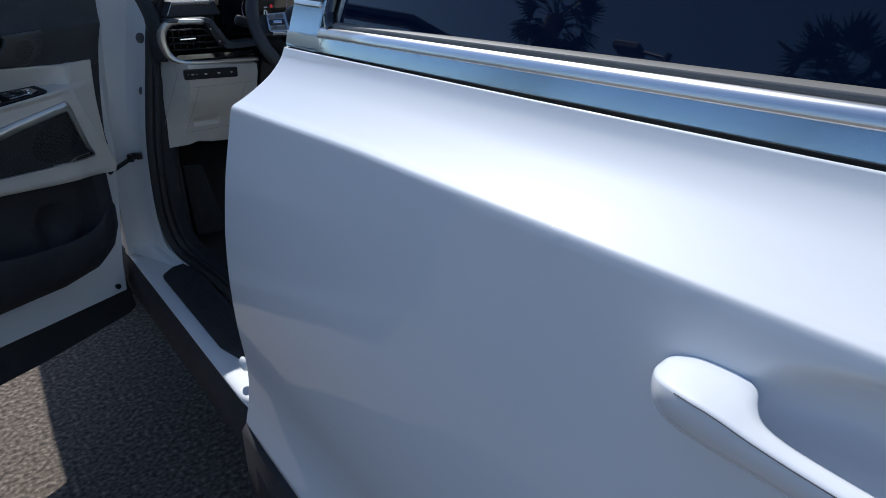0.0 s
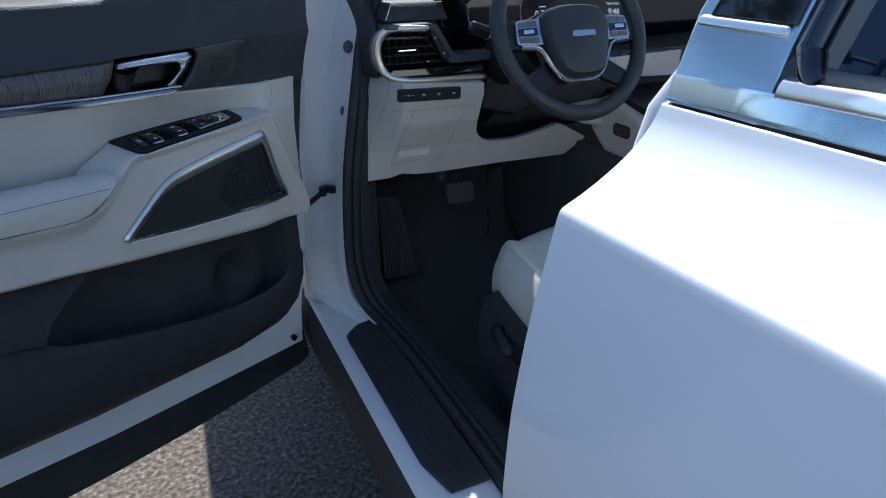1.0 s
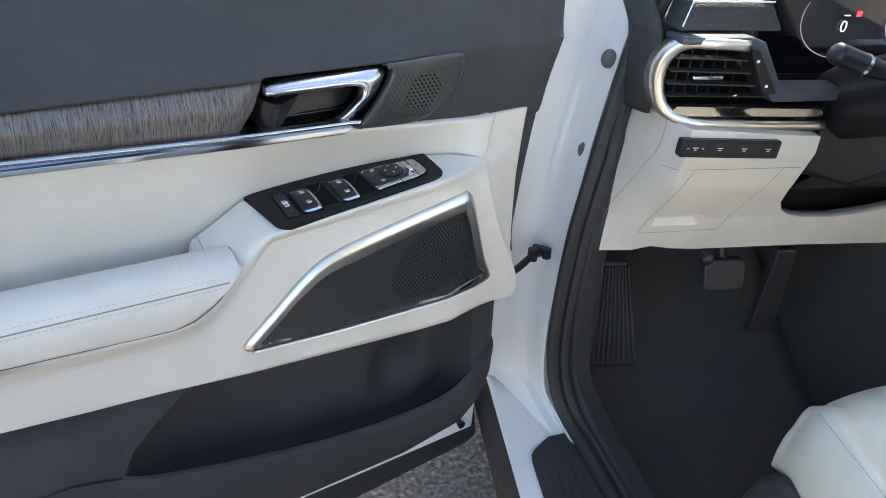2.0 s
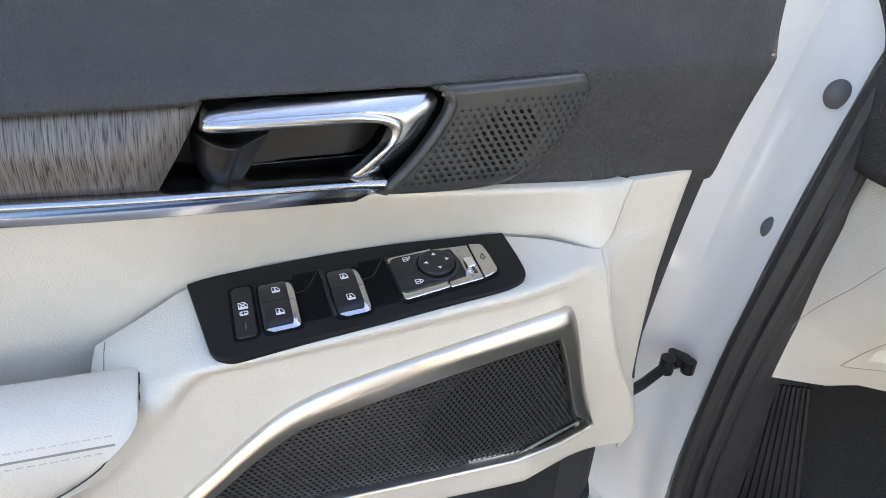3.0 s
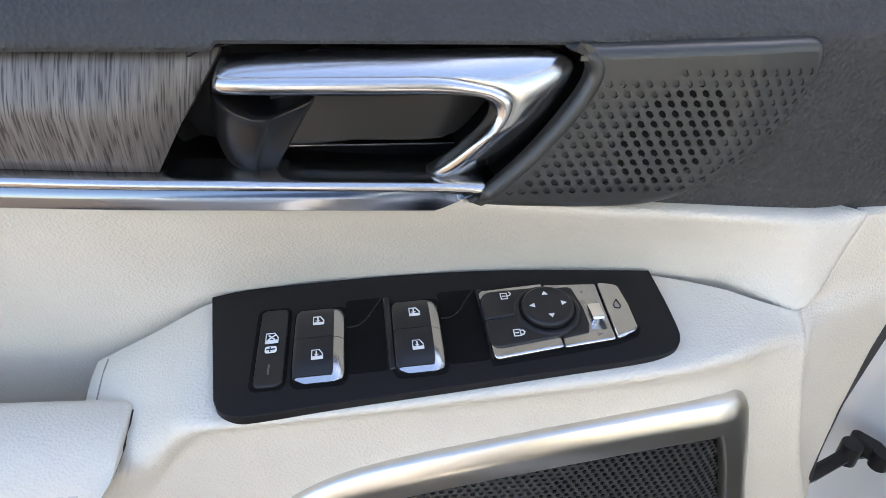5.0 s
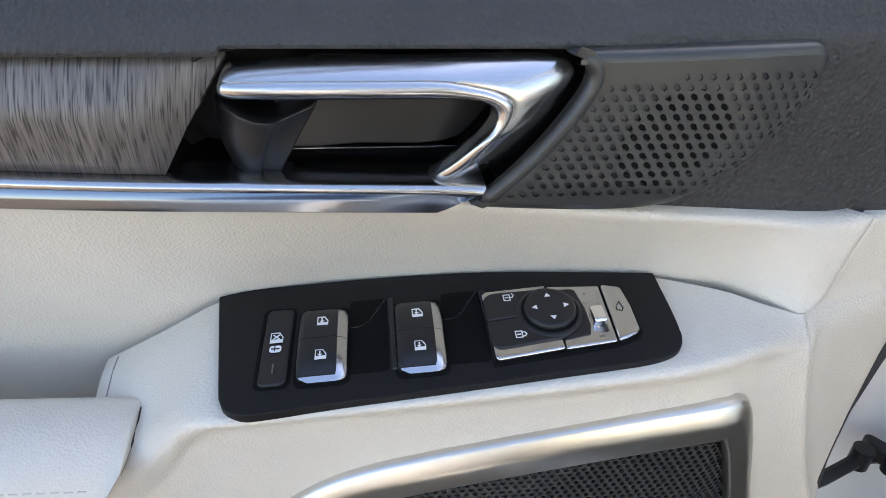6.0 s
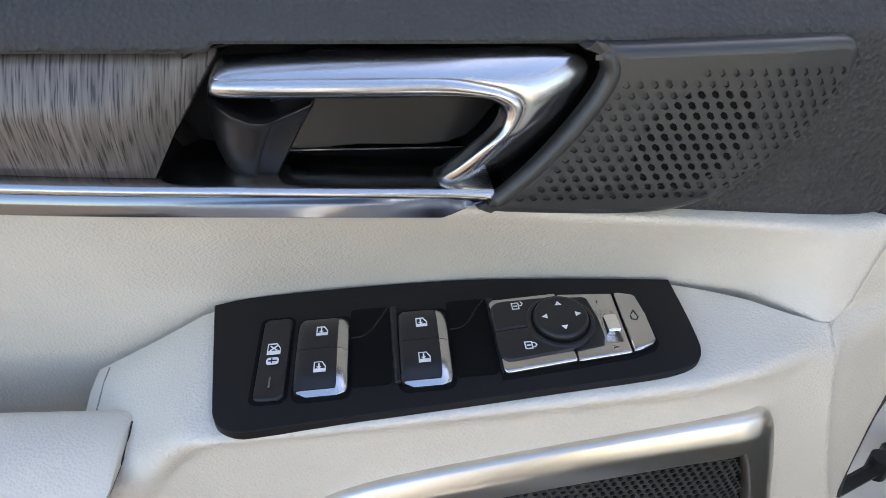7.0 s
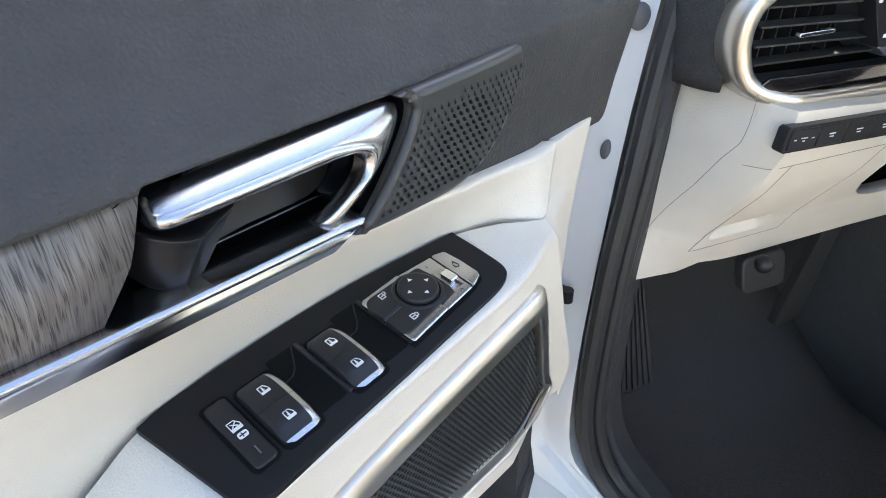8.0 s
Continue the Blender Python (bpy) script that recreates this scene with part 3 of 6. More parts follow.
def prof_top(u):
    return float(np.interp(u, [0.1336, 0.1863, 0.24, 0.292, 0.38, 0.50, 0.71, 1.1], [1.1026, 1.1016, 1.105, 1.109, 1.117, 1.121, 1.133, 1.15]))


def prof_low(u):
    return float(np.interp(u, [0.13, 0.16, 0.20, 0.30, 0.51, 0.67, 0.775, 1.1], [0.820, 0.824, 0.830, 0.846, 0.870, 0.889, 0.904, 0.95]))


def plate_z(u, n):
    return 1.054 - 0.058 * (u - 0.481) - 0.124 * (n - 0.137)


def door_shell():
    # white inner metal with a folded edge, and the outer skin
    rim = [(0.062, 0.409), (0.30, 0.42), (0.55, 0.434), (0.9, 0.47), (1.08, 0.52), (1.1, 0.8), (1.08, 1.22), (-0.02, 1.22), (-0.03, 1.12), (-0.01, 0.9), (0.02, 0.7), (0.055, 0.5)]
    door = part("front_door", slab(rim, -0.055, lambda a, b, d: (a, d, b)), PAINT, car, "open white driver door seen from its trimmed inside", bevel=0.004)
    door.matrix_parent_inverse = car.matrix_basis.inverted()
    door.matrix_basis = HINGE
    skin = [(0.02, 0.46), (0.3, 0.46), (1.08, 0.52), (1.14, 0.8), (1.1, 1.22), (-0.02, 1.22), (-0.035, 1.1), (-0.015, 0.8)]
    part("outer_skin", slab(skin, -0.05, lambda a, b, d: (a, -0.058 + d, b)), PAINT, door, bevel=0.012, segments=3)
    part("door_cladding", slab([(0.0, 0.305), (0.03, 0.292), (0.32, 0.286), (0.55, 0.294), (1.0, 0.33), (1.08, 0.515), (0.3, 0.455), (0.02, 0.455)], -0.05, lambda a, b, d: (a, -0.058 + d, b)), PLASTIC, door, "black lower door cladding", bevel=0.008)
    # seal running round the metal edge
    part("edge_seal", tube(spline([(0.112, 0.012, 0.62), (0.085, 0.012, 0.7), (0.06, 0.012, 0.9), (0.04, 0.012, 1.1), (0.03, 0.012, 1.2)], 6), 0.008, 8), RUBBER, door)
    bm = bmesh.new()
    bmesh.ops.create_cone(bm, cap_ends=True, segments=12, radius1=0.008, radius2=0.006, depth=0.012)
    bmesh.ops.transform(bm, matrix=pose(0.094, 0.004, 0.437, 90, 0, 0), verts=bm.verts)
    part("drain_plug", bm, SATIN_BLACK, door)
    # window frame above the belt
    part("window_frame", tube([(0.0, -0.03, 1.22), (0.1, -0.02, 1.33), (0.35, 0.03, 1.5), (0.62, 0.08, 1.62), (1.0, 0.1, 1.66), (1.1, 0.09, 1.63), (1.12, -0.02, 1.24)], 0.018, 8, 1.4), GLOSS_BLACK, door, smooth=True)
    pane = part("window_pane", slab([(0.02, 1.22), (0.12, 1.34), (0.36, 1.5), (0.62, 1.61), (1.0, 1.65), (1.09, 1.62), (1.1, 1.22)], 0.004, lambda a, b, d: (a, -0.03 + (b - 1.22) * 0.28 + d, b)), GLASS, door, "clear door glass")
    pane.visible_shadow = False
    return door


def upper_pad(door):
    rows = []
    us = [0.045, 0.0475, 0.050, 0.0525, 0.055, 0.0575, 0.060, 0.063, 0.066, 0.07, 0.085, 0.10, 0.118, 0.135, 0.17, 0.2, 0.24, 0.27, 0.312] + [0.3125, 0.36, 0.41, 0.456, 0.4572, 0.4588, 0.46] + list(np.linspace(0.50, 1.1, 11))
    for u in us:
        k = float(np.interp(u, [0.045, 0.0475, 0.050, 0.0525, 0.055, 0.06], [0.10, 0.045, 0.014, 0.004, 0.001, 0.0]))
        c = float(np.interp(u, [0.05, 0.3, 0.55, 1.1], [0.004, 0.0, 0.0, 0.05]))
        r = [(0.005, 1.25 + c), (0.09 - k, 1.2555 + c), (0.119 - k, 1.2555 + c), (0.1285 - k, 1.2505 + c), (0.1345 - k, 1.238 + c * 0.8), (0.143 - k, 1.218 + c * 0.5), (0.153 - k, 1.199), (0.1615 - k, 1.186), (0.165 - k, 1.179)]
        if u < 0.3123:
            r += [(0.163 - k, 1.15), (0.160 - k, 1.125), (0.157 - k, prof_top(u) - 0.006), (0.150 - k, prof_top(u) - 0.012)]
        else:
            up = float(np.interp(u, [0.457, 0.459], [0.0028, 0.0]))
            r[-1] = (0.165, 1.179 + up * 0.6)
            r += [(0.1655, 1.1755 + up), (0.160, 1.1742 + up), (0.12, 1.174 + up), (0.118, 1.16)]
        end = max(0.0, (0.24 - u) / 0.195)
        rows.append([(u + end * float(np.interp(z, [1.09, 1.106, 1.1655, 1.2136, 1.25], [0.059, 0.057, 0.044, 0.022, 0.008])), n, z) for n, z in r])
    part("upper_pad", grid([spline(r, 4) for r in rows]), DARK, door, "charcoal soft upper door trim", thick=0.002)


def at(x, xs, ys):
    return float(np.interp(x, xs, ys))


def face_n(u, z):
    """How far out the front of the door panel stands."""
    n = 0.1928 + (z - 0.93) * 0.045 - max(0.0, 0.25 - u) * 0.28
    # swelling under the armrest
    if u > 0.507:
        n += 0.019 * min(1.0, (u - 0.507) / 0.03) * math.exp(-(max(0.0, arm_low(u) - z) / 0.019) ** 2) - 0.004 * min(1.0, (u - 0.507) / 0.1)
    return n


def arm_low(u):
    return at(u, [0.512, 0.517, 0.524, 0.5315, 0.546, 0.560, 0.578, 0.60, 1.1], [1.0185, 1.0105, 1.0030, 0.9960, 0.9855, 0.9770, 0.9730, 0.9740, 1.018])


def arm_top(u):
    return 1.0255 + 0.042 * (u - 0.53)


# the ridge where the panel turns towards the hinge, from the top edge down to the bottom corner
RIDGE = [(0.1863, 0.1650, 1.1016), (0.1888, 0.1655, 1.0935), (0.1914, 0.1660, 1.0850), (0.1950, 0.1675, 1.0730), (0.2000, 0.1705, 1.0640), (0.2095, 0.1745, 1.0595)]
CORNER = [(0.2100, 0.1790, 1.0562), (0.2098, 0.1835, 1.0515), (0.2085, 0.1858, 1.0450), (0.2050, 0.1862, 1.0300), (0.1990, 0.1850, 1.0120), (0.1885, 0.1825, 0.9840), (0.1770, 0.1790, 0.9570), (0.1615, 0.1745, 0.9270), (0.1464, 0.1695, 0.9000), (0.1330, 0.1640, 0.8730), (0.1238, 0.1595, 0.8490), (0.1255, 0.1578, 0.8330), (0.1375, 0.1590, 0.8225)]


def ledge_back(u):
    """The rear edge of the switch ledge: out, up."""
    return (at(u, [0.21, 0.2195, 0.24, 0.275, 0.315, 0.36, 0.43, 0.48, 0.51, 0.5416], [0.1745, 0.166, 0.1555, 0.1445, 0.1385, 0.1340, 0.1320, 0.1362, 0.1385, 0.1385]),
            at(u, [0.21, 0.2195, 0.24, 0.275, 0.36, 0.43, 0.478, 0.487, 0.51, 0.5416, 0.546], [1.0595, 1.0640, 1.0655, 1.0640, 1.0597, 1.0558, 1.0530, 1.0500, 1.0375, 1.0205, 1.0165]))


def ledge_z(u, n):
    """The sloping top of the ledge, with the ramp that runs down to the armrest."""
    back = ledge_back(u)
    return back[1] - 0.124 * (n - back[0]) - 0.0012 - at(u, [0.485, 0.512, 0.54], [0.0, 0.27, 0.27]) * max(0.0, n - 0.15)


def upper_panel(door):
    """The beige band behind the ledge and the armrest."""
    ridge = spline(RIDGE, 6)
    rows = []
    for f in (-0.08, 0.0, 0.03, 0.07, 0.12, 0.18, 0.25, 0.33, 0.42, 0.5, 0.58, 0.66, 0.74, 0.82, 0.9, 0.96, 1.0, 1.12, 1.3):
        k = max(0.0, min(1.0, f))
        e = ridge[min(len(ridge) - 1, round(k * (len(ridge) - 1)))]
        row = []
        for u0 in list(np.linspace(0.0, 1.0, 22)) + list(np.linspace(0.25, 0.56, 40)[1:]) + list(np.linspace(0.56, 1.1, 18)[1:]):
            near = len(row) < 22
            u = e[0] + (0.25 - e[0]) * u0 if near else u0
            s = 1 - u0 if near else 0.0
            t = prof_top(u)
            deep = at(u, [0.47, 0.545], [0.0, 1.0])
            nb, zb = ledge_back(min(u, 0.5416))
            nb, zb = nb - 0.002 - 0.008 * deep, zb - 0.002
            zb = zb + (0.985 - zb) * at(u, [0.5, 0.545], [0.0, 1.0])
            z = t + (zb - t) * f
            nt = 0.1668
            n = nb + (nt - nb) * (1 - k) ** (1.35 + 0.5 * deep)
            if f <= 0.07:
                n -= 0.0035 * ((0.07 - f) / 0.07) ** 2
            if f < 0:
                n, z = n - 0.006, t + 0.003
            if f > 1:
                n -= 0.004
            n += (e[1] - n) * s ** 2.6
            z += (e[2] - z) * s ** 2.6 if 0 <= f <= 1 else 0.0
            row.append((u, n, z))
        rows.append(row)
    part("upper_panel", grid(rows), BEIGE, door, "beige leatherette band above the armrest", thick=0.002, angle=60)



def ledge(door):
    """Switch ledge and the panel's front, opened for the speaker."""
    edge = spline(RIDGE[-1:] + CORNER, 8)
    heights = [q[2] for q in edge]
    hole = inset([(float(a), float(b)) for a, b in spline(SPEAKER, 2, True)], 0.004)
    us = list(np.linspace(0, 1, 40)) + list(np.linspace(0.30, 0.56, 62)[1:]) + list(np.linspace(0.56, 1.1, 28)[1:])
    rows = []
    for v in range(74):
        row = []
        for i, c in enumerate(us):
            near = i < 40
            u, s = (0.2095 + (0.30 - 0.2095) * c, 1 - c) if near else (c, 0.0)
            nb, zb = ledge_back(min(u, 0.5416))
            low = prof_low(u)
            nf = at(u, [0.21, 0.219, 0.226, 0.25, 0.28, 0.48, 0.50, 0.53], [0.1835, 0.1905, 0.1965, 0.2035, 0.2075, 0.2115, 0.2080, 0.2035])
            r = at(u, [0.21, 0.25, 0.40, 0.47, 0.50, 0.54], [0.006, 0.0075, 0.006, 0.0075, 0.022, 0.029])
            drop = max(1.3 * r, 0.0135)
            ramp = at(u, [0.5416, 0.546], [0.0, 1.0])
            zr = ledge_z(min(u, 0.5416), nf - r)
            if v < 12:
                n = nb + (nf - r - nb) * max(0.0, v - 1) / 10
                z = ledge_z(min(u, 0.5416), n) - (0.006 if v == 0 else 0.0)
                z += (0.985 - z) * ramp
            elif v < 22:
                start, end = Vector((nf - r, zr)), Vector((face_n(u, zr - drop), zr - drop))
                mid = Vector((nf + 0.002, zr - 0.124 * r))
                q = (v - 11) / 10
                p = start * (1 - q) ** 2 + mid * 2 * q * (1 - q) + end * q * q
                n, z = p.x, p.y + (0.980 - 0.004 * q - p.y) * ramp
            elif v < 71:
                q = (v - 21) / 49
                top = (zr - drop) * (1 - ramp) + 0.976 * ramp
                z = top + (low + 0.004 - top) * q
                n = face_n(u, z) - 0.006 * max(0.0, (q - 0.93) / 0.07) ** 2
            else:
                n, z = face_n(u, low) - (0.009, 0.016, 0.035)[v - 71], low + (0.001, 0.0, 0.002)[v - 71]
            if near:
                # the end leans along the corner line
                if v < 22:
                    e = edge[min(len(edge) - 1, round(v / 21 * 24))]
                else:
                    zz = 1.045 + (0.828 - 1.045) * min(1.0, (v - 21) / 50)
                    j = min(range(24, len(edge)), key=lambda w: abs(heights[w] - zz))
                    e = edge[j]
                u = e[0] + (0.30 - e[0]) * c
                if v >= 22:
                    n = face_n(u, z) + (n - face_n(0.2095 + (0.30 - 0.2095) * c, z))
                n += (e[1] - n) * s ** 3
                z += (e[2] - z) * s ** 3
            row.append((u, float(n), float(z)))
        rows.append(row)
    bm = grid(rows)
    gone = []
    for f in bm.faces:
        m = f.calc_center_median()
        if m.y > 0.15 and m.z < 1.035 and inside(m.x, m.z, hole):
            gone.append(f)
    bmesh.ops.delete(bm, geom=gone, context="FACES")
    part("switch_ledge", bm, BEIGE, door, "beige leatherette switch ledge and speaker surround panel", thick=0.002, angle=60)
    # short moulded seam on the ramp
    part("ramp_seam", tube([(0.5325, n, ledge_z(0.5325, n) + 0.0001) for n in np.linspace(0.141, 0.178, 6)], 0.0004, 6), SEAM, door)


def end_facet(door):
    """The panel's end towards the hinge, set back from the ridge."""
    left = spline(RIDGE + CORNER, 5)
    zs = [1.1026, 1.085, 1.06, 1.01, 0.957, 0.90, 0.87, 0.85, 0.835]
    rows = []
    for q in left:
        z = q[2] + 0.001 if q[2] > 1.1 else q[2]
        ru = at(-z, [-v for v in zs], [0.1338, 0.1345, 0.1352, 0.1360, 0.1335, 0.1280, 0.1215, 0.1150, 0.1190])
        rn = at(-z, [-v for v in zs], [0.1600, 0.1580, 0.1555, 0.1515, 0.1480, 0.1450, 0.1450, 0.1450, 0.1450])
        row = []
        for w in np.linspace(0, 1, 12):
            hollow = 0.0065 * math.sin(math.pi * w ** 0.6) * at(z, [0.86, 0.93, 1.04, 1.1], [0.0, 1.0, 1.0, 0.1])
            row.append((q[0] + (ru - q[0]) * w, q[1] + (rn - q[1]) * w - hollow - 0.0006, z))
        row += [(ru - 0.0025, rn - 0.0025, z), (ru - 0.003, rn - 0.012, z), (ru - 0.002, 0.06, z)]
        rows.append(row)
    top = [(u, n - 0.002, z + 0.0015) for u, n, z in rows[0]]
    back = [(u, n - 0.02, z) for u, n, z in rows[0]]
    part("end_panel", grid([back, top] + rows), BEIGE, door, "beige end of the door panel", thick=0.002, angle=50)
    # charcoal filler between the panel's end and the metal
    rows = []
    for z, u0, u1 in ((1.106, 0.132, 0.088), (1.06, 0.1335, 0.098), (1.0, 0.134, 0.108), (0.93, 0.1305, 0.117), (0.895, 0.126, 0.122)):
        rows.append([(u0, 0.146, z), (u0 - 0.3 * (u0 - u1), 0.143, z), (u1 + 0.002, 0.134, z), (u1, 0.130, z), (u1 + 0.002, 0.05, z)])
    part("end_flange", grid(spline([np.array(r) for r in rows], 4)), PLASTIC, door, "charcoal filler beside the panel", thick=0.002)


ARM = [(0.1700, -0.0400), (0.1660, -0.0220), (0.1652, -0.0100), (0.1662, -0.0045), (0.1690, -0.0014), (0.1745, 0.0002), (0.1880, 0.0002), (0.1990, -0.0030), (0.2075, -0.0095), (0.2122, -0.0180), (0.2142, -0.0270), (0.2140, -0.0370), (0.2105, -0.0455), (0.2020, -0.0480)]


def armrest(door):
    def section(u, k):
        """Out and up round the pad at u, k shrinking it towards its end."""
        t, b = arm_top(u), arm_low(u)
        out = []
        for n, dz in ARM:
            z = max(t + dz, b) if dz > -0.044 else b
            if dz > -0.044 and z <= b + 0.0015:
                z = b + 0.0015 + 0.001 * (0.048 + dz)
            out.append((u, 0.188 + (n - 0.188) * k, (t - 0.012) + (z - t + 0.012) * k))
        return out

    us = [(0.5122, 0.88), (0.5124, 0.93), (0.5131, 0.968), (0.5145, 0.990), (0.517, 1.0)] + [(u, 1.0) for u in list(np.linspace(0.524, 0.60, 16)) + list(np.linspace(0.62, 1.1, 18))]
    rows = [[tuple(q) for q in spline(section(u, k), 4)] for u, k in us]
    bm = grid(rows)
    bm.verts.ensure_lookup_table()
    bm.faces.new([bm.verts[i] for i in range(len(rows[0]))])
    part("armrest", bm, BEIGE, door, "padded beige armrest with twin stitching", angle=50)

    def on_front(u, dz):
        n = at(-dz, [-d for _, d in ARM[7:12]], [n for n, _ in ARM[7:12]])
        return (u, n, arm_top(u) + dz)

    for off in (0.0046, -0.0036):
        for u in np.arange(0.526 if off > 0 else 0.532, 0.86, 0.0052):
            a, b = on_front(u, -0.0182 + off), on_front(u + 0.0034, -0.0182 + off)
            part("stitch", tube([(a[0], a[1] + 0.0002, a[2]), (b[0], b[1] + 0.0002, b[2])], 0.00055, 5), STITCH, door, smooth=False)
    part("armrest_seam", tube([on_front(u, -0.0182) for u in np.linspace(0.525, 0.9, 24)], 0.0007, 6), SEAM, door)
    # dark joint round the pad's end
    end = [(0.5118, n, max(ledge_z(0.5118, n), 1.0190) + 0.0002) for n in (0.176, 0.184, 0.192)]
    part("armrest_joint", tube(end + [(u - 0.0006, face_n(u, arm_low(u)) - 0.0002, arm_low(u) - 0.0006) for u in np.linspace(0.516, 0.90, 60)], 0.0005, 6), RUBBER, door, "dark joint under the armrest")


SPEAKER = [(0.5175, 0.917), (0.500, 0.935), (0.480, 0.953), (0.455, 0.976), (0.435, 0.991), (0.415, 1.000), (0.383, 1.008), (0.315, 1.0205), (0.256, 1.0300), (0.2425, 1.0295), (0.2345, 1.020), (0.222, 0.985), (0.208, 0.943), (0.190, 0.897), (0.1895, 0.889), (0.199, 0.886), (0.267, 0.889), (0.404, 0.897), (0.486, 0.905), (0.51, 0.908)]


def mid_panel(door):
    upper_panel(door)
    ledge(door)
    end_facet(door)
    armrest(door)


def lower_panel(door):
    def lip(u):
        return at(u, [0.19, 0.199, 0.2223, 0.25, 0.2939, 0.35, 0.4108, 0.48, 0.558, 0.6326, 0.6504, 0.70], [0.735, 0.7207, 0.7037, 0.6965, 0.6946, 0.698, 0.7064, 0.721, 0.7408, 0.7655, 0.7754, 0.79])

    us = [0.10, 0.115, 0.135, 0.16, 0.185, 0.192, 0.197, 0.200, 0.204, 0.210] + list(np.linspace(0.22, 0.36, 15)) + list(np.linspace(0.38, 0.54, 9)) + list(np.linspace(0.552, 0.64, 16)) + [0.645, 0.649, 0.6515, 0.655, 0.665, 0.68, 0.70, 0.75, 0.8, 0.95, 1.1]
    rows = []
    for u in us:
        t = prof_low(u) + 0.004
        base = at(u, [0.1, 0.115, 0.135, 0.16, 0.2, 0.3, 0.6, 0.85, 1.1], [0.665, 0.63, 0.60, 0.58, 0.562, 0.55, 0.562, 0.585, 0.62])
        k = at(u, [0.10, 0.115, 0.135, 0.16, 0.2], [0.25, 0.55, 0.8, 0.93, 1.0])
        lz = lip(u)
        # the recess narrows to a slanting edge at the latch end
        roof = at(u, [0.552, 0.5787, 0.6079, 0.6377, 0.6504], [t, 0.8543, 0.8309, 0.803, 0.7775])
        roof = max(min(roof, t), lz + 0.001)
        deep = at(u, [0.197, 0.207, 0.60, 0.640, 0.6504], [0.0, 1.0, 1.0, 0.55, 0.0])
        flat = 0.158
        round_off = at(u, [0.62, 0.66], [1.0, 0.0])
        wall = flat - 0.052 * deep
        r = [(flat if u > 0.551 else wall, t), (flat if u > 0.551 else wall, roof + 0.0012), (flat - 0.004 * deep if u > 0.551 else wall, roof - 0.0006), (wall, roof - 0.004)]
        foot = lz - 0.035 * deep
        for q in np.linspace(0.1, 1.0, 9):
            z = roof - 0.004 + (foot - roof + 0.004) * q
            hollow = max(0.0, 1 - ((u - 0.285) / 0.050) ** 2 - ((z - 0.725) / 0.058) ** 2)
            r.append((wall - 0.008 * q * deep - 0.040 * hollow * deep, z))
        r += [(flat - 0.014 * deep, foot), (flat - 0.006 * deep, lz - 0.006 * deep), (flat + 0.002 * round_off, lz + 0.0006), (flat + 0.006 * round_off, lz - 0.0012), (flat + 0.008 * round_off, lz - 0.009), (flat + 0.006 * round_off, lz - 0.025), (0.160, lz - 0.06), (0.143, base + 0.05), (0.105, base + 0.012), (0.055, base), (0.012, base - 0.004)]
        rows.append([(u, n * k, z) for n, z in r])
    part("lower_panel", grid(rows), PLASTIC, door, "charcoal plastic lower door panel with map pocket", thick=0.003, angle=40)
    red = [(0.7335, 0.7560), (0.7365, 0.7505), (0.754, 0.7427), (0.8235, 0.7661), (0.93, 0.802), (0.93, 0.827), (0.8172, 0.7895), (0.7384, 0.7625)]
    part("reflector_bezel", slab(inset(red, -0.003), -0.010, lambda a, b, d: (a, 0.1605 + d + (b - 0.76) * 0.12, b)), SATIN_BLACK, door, bevel=0.0015)
    part("reflector", slab(red, 0.003, lambda a, b, d: (a, 0.1600 + d + (b - 0.76) * 0.12, b)), RED, door, "red door reflector", bevel=0.0015)


def trim_strip(door):
    def zb(u):
        return prof_top(u) - 0.001

    us = list(np.linspace(0.3665, 0.40, 10)) + list(np.linspace(0.42, 1.1, 30))
    rows, face = [], []
    for u in us:
        z = zb(u) + 0.0002
        d = min(1.0, max(0.0, (u - 0.3665) / 0.014))
        bead = [(0.150, 0.0052), (0.1660, 0.0052), (0.1684, 0.0054), (0.1698, 0.0062), (0.1704, 0.0074), (0.1700, 0.0087), (0.1686, 0.0098), (0.1660, 0.0104), (0.150, 0.0106)]
        rows.append([(u - (0.0042 if dz > 0.007 else 0.0) * (1 - d), n, z + dz) for n, dz in bead])
        low = 0.0050 - 0.0082 * d
        face.append([(u, 0.150, z + low - 0.0002), (u, 0.1674, z + low - 0.0002), (u, 0.1683, z + low + 0.0005 * d), (u, 0.1681, z + low + 0.0030 * d), (u, 0.1672, z + 0.0046), (u, 0.1668, z + 0.0051), (u, 0.150, z + 0.0051)])
    part("chrome_strip", grid([[(rows[0][0][0], 0.150, z) for _, _, z in rows[0]]] + rows), CHROME, door, "satin chrome strip along the door", angle=50)
    part("strip_face", grid(face), REFLECT_CHROME, door, "smooth lower face of the chrome strip", angle=30)
    rows = []
    for f in np.linspace(0, 1, 9):
        # bowed face between its lower and upper edges
        row = []
        for u in np.linspace(0, 1, 24):
            lo = zb(0.4815 + 0.61 * u) + 0.011
            z = lo + (1.1755 - lo) * f
            a = 0.484 - 0.0275 * f + (0.61 + 0.0275 * f) * u
            row.append((a, float(np.interp(f, [0, 0.125, 0.375, 0.5, 0.625, 0.875, 1.0], [0.1640, 0.1656, 0.1688, 0.1700, 0.1688, 0.1640, 0.1605])), z))
        rows.append(row)
    part("wood_inlay", grid(rows), WOOD, door, "grey open-grain wood inlay", thick=0.004)


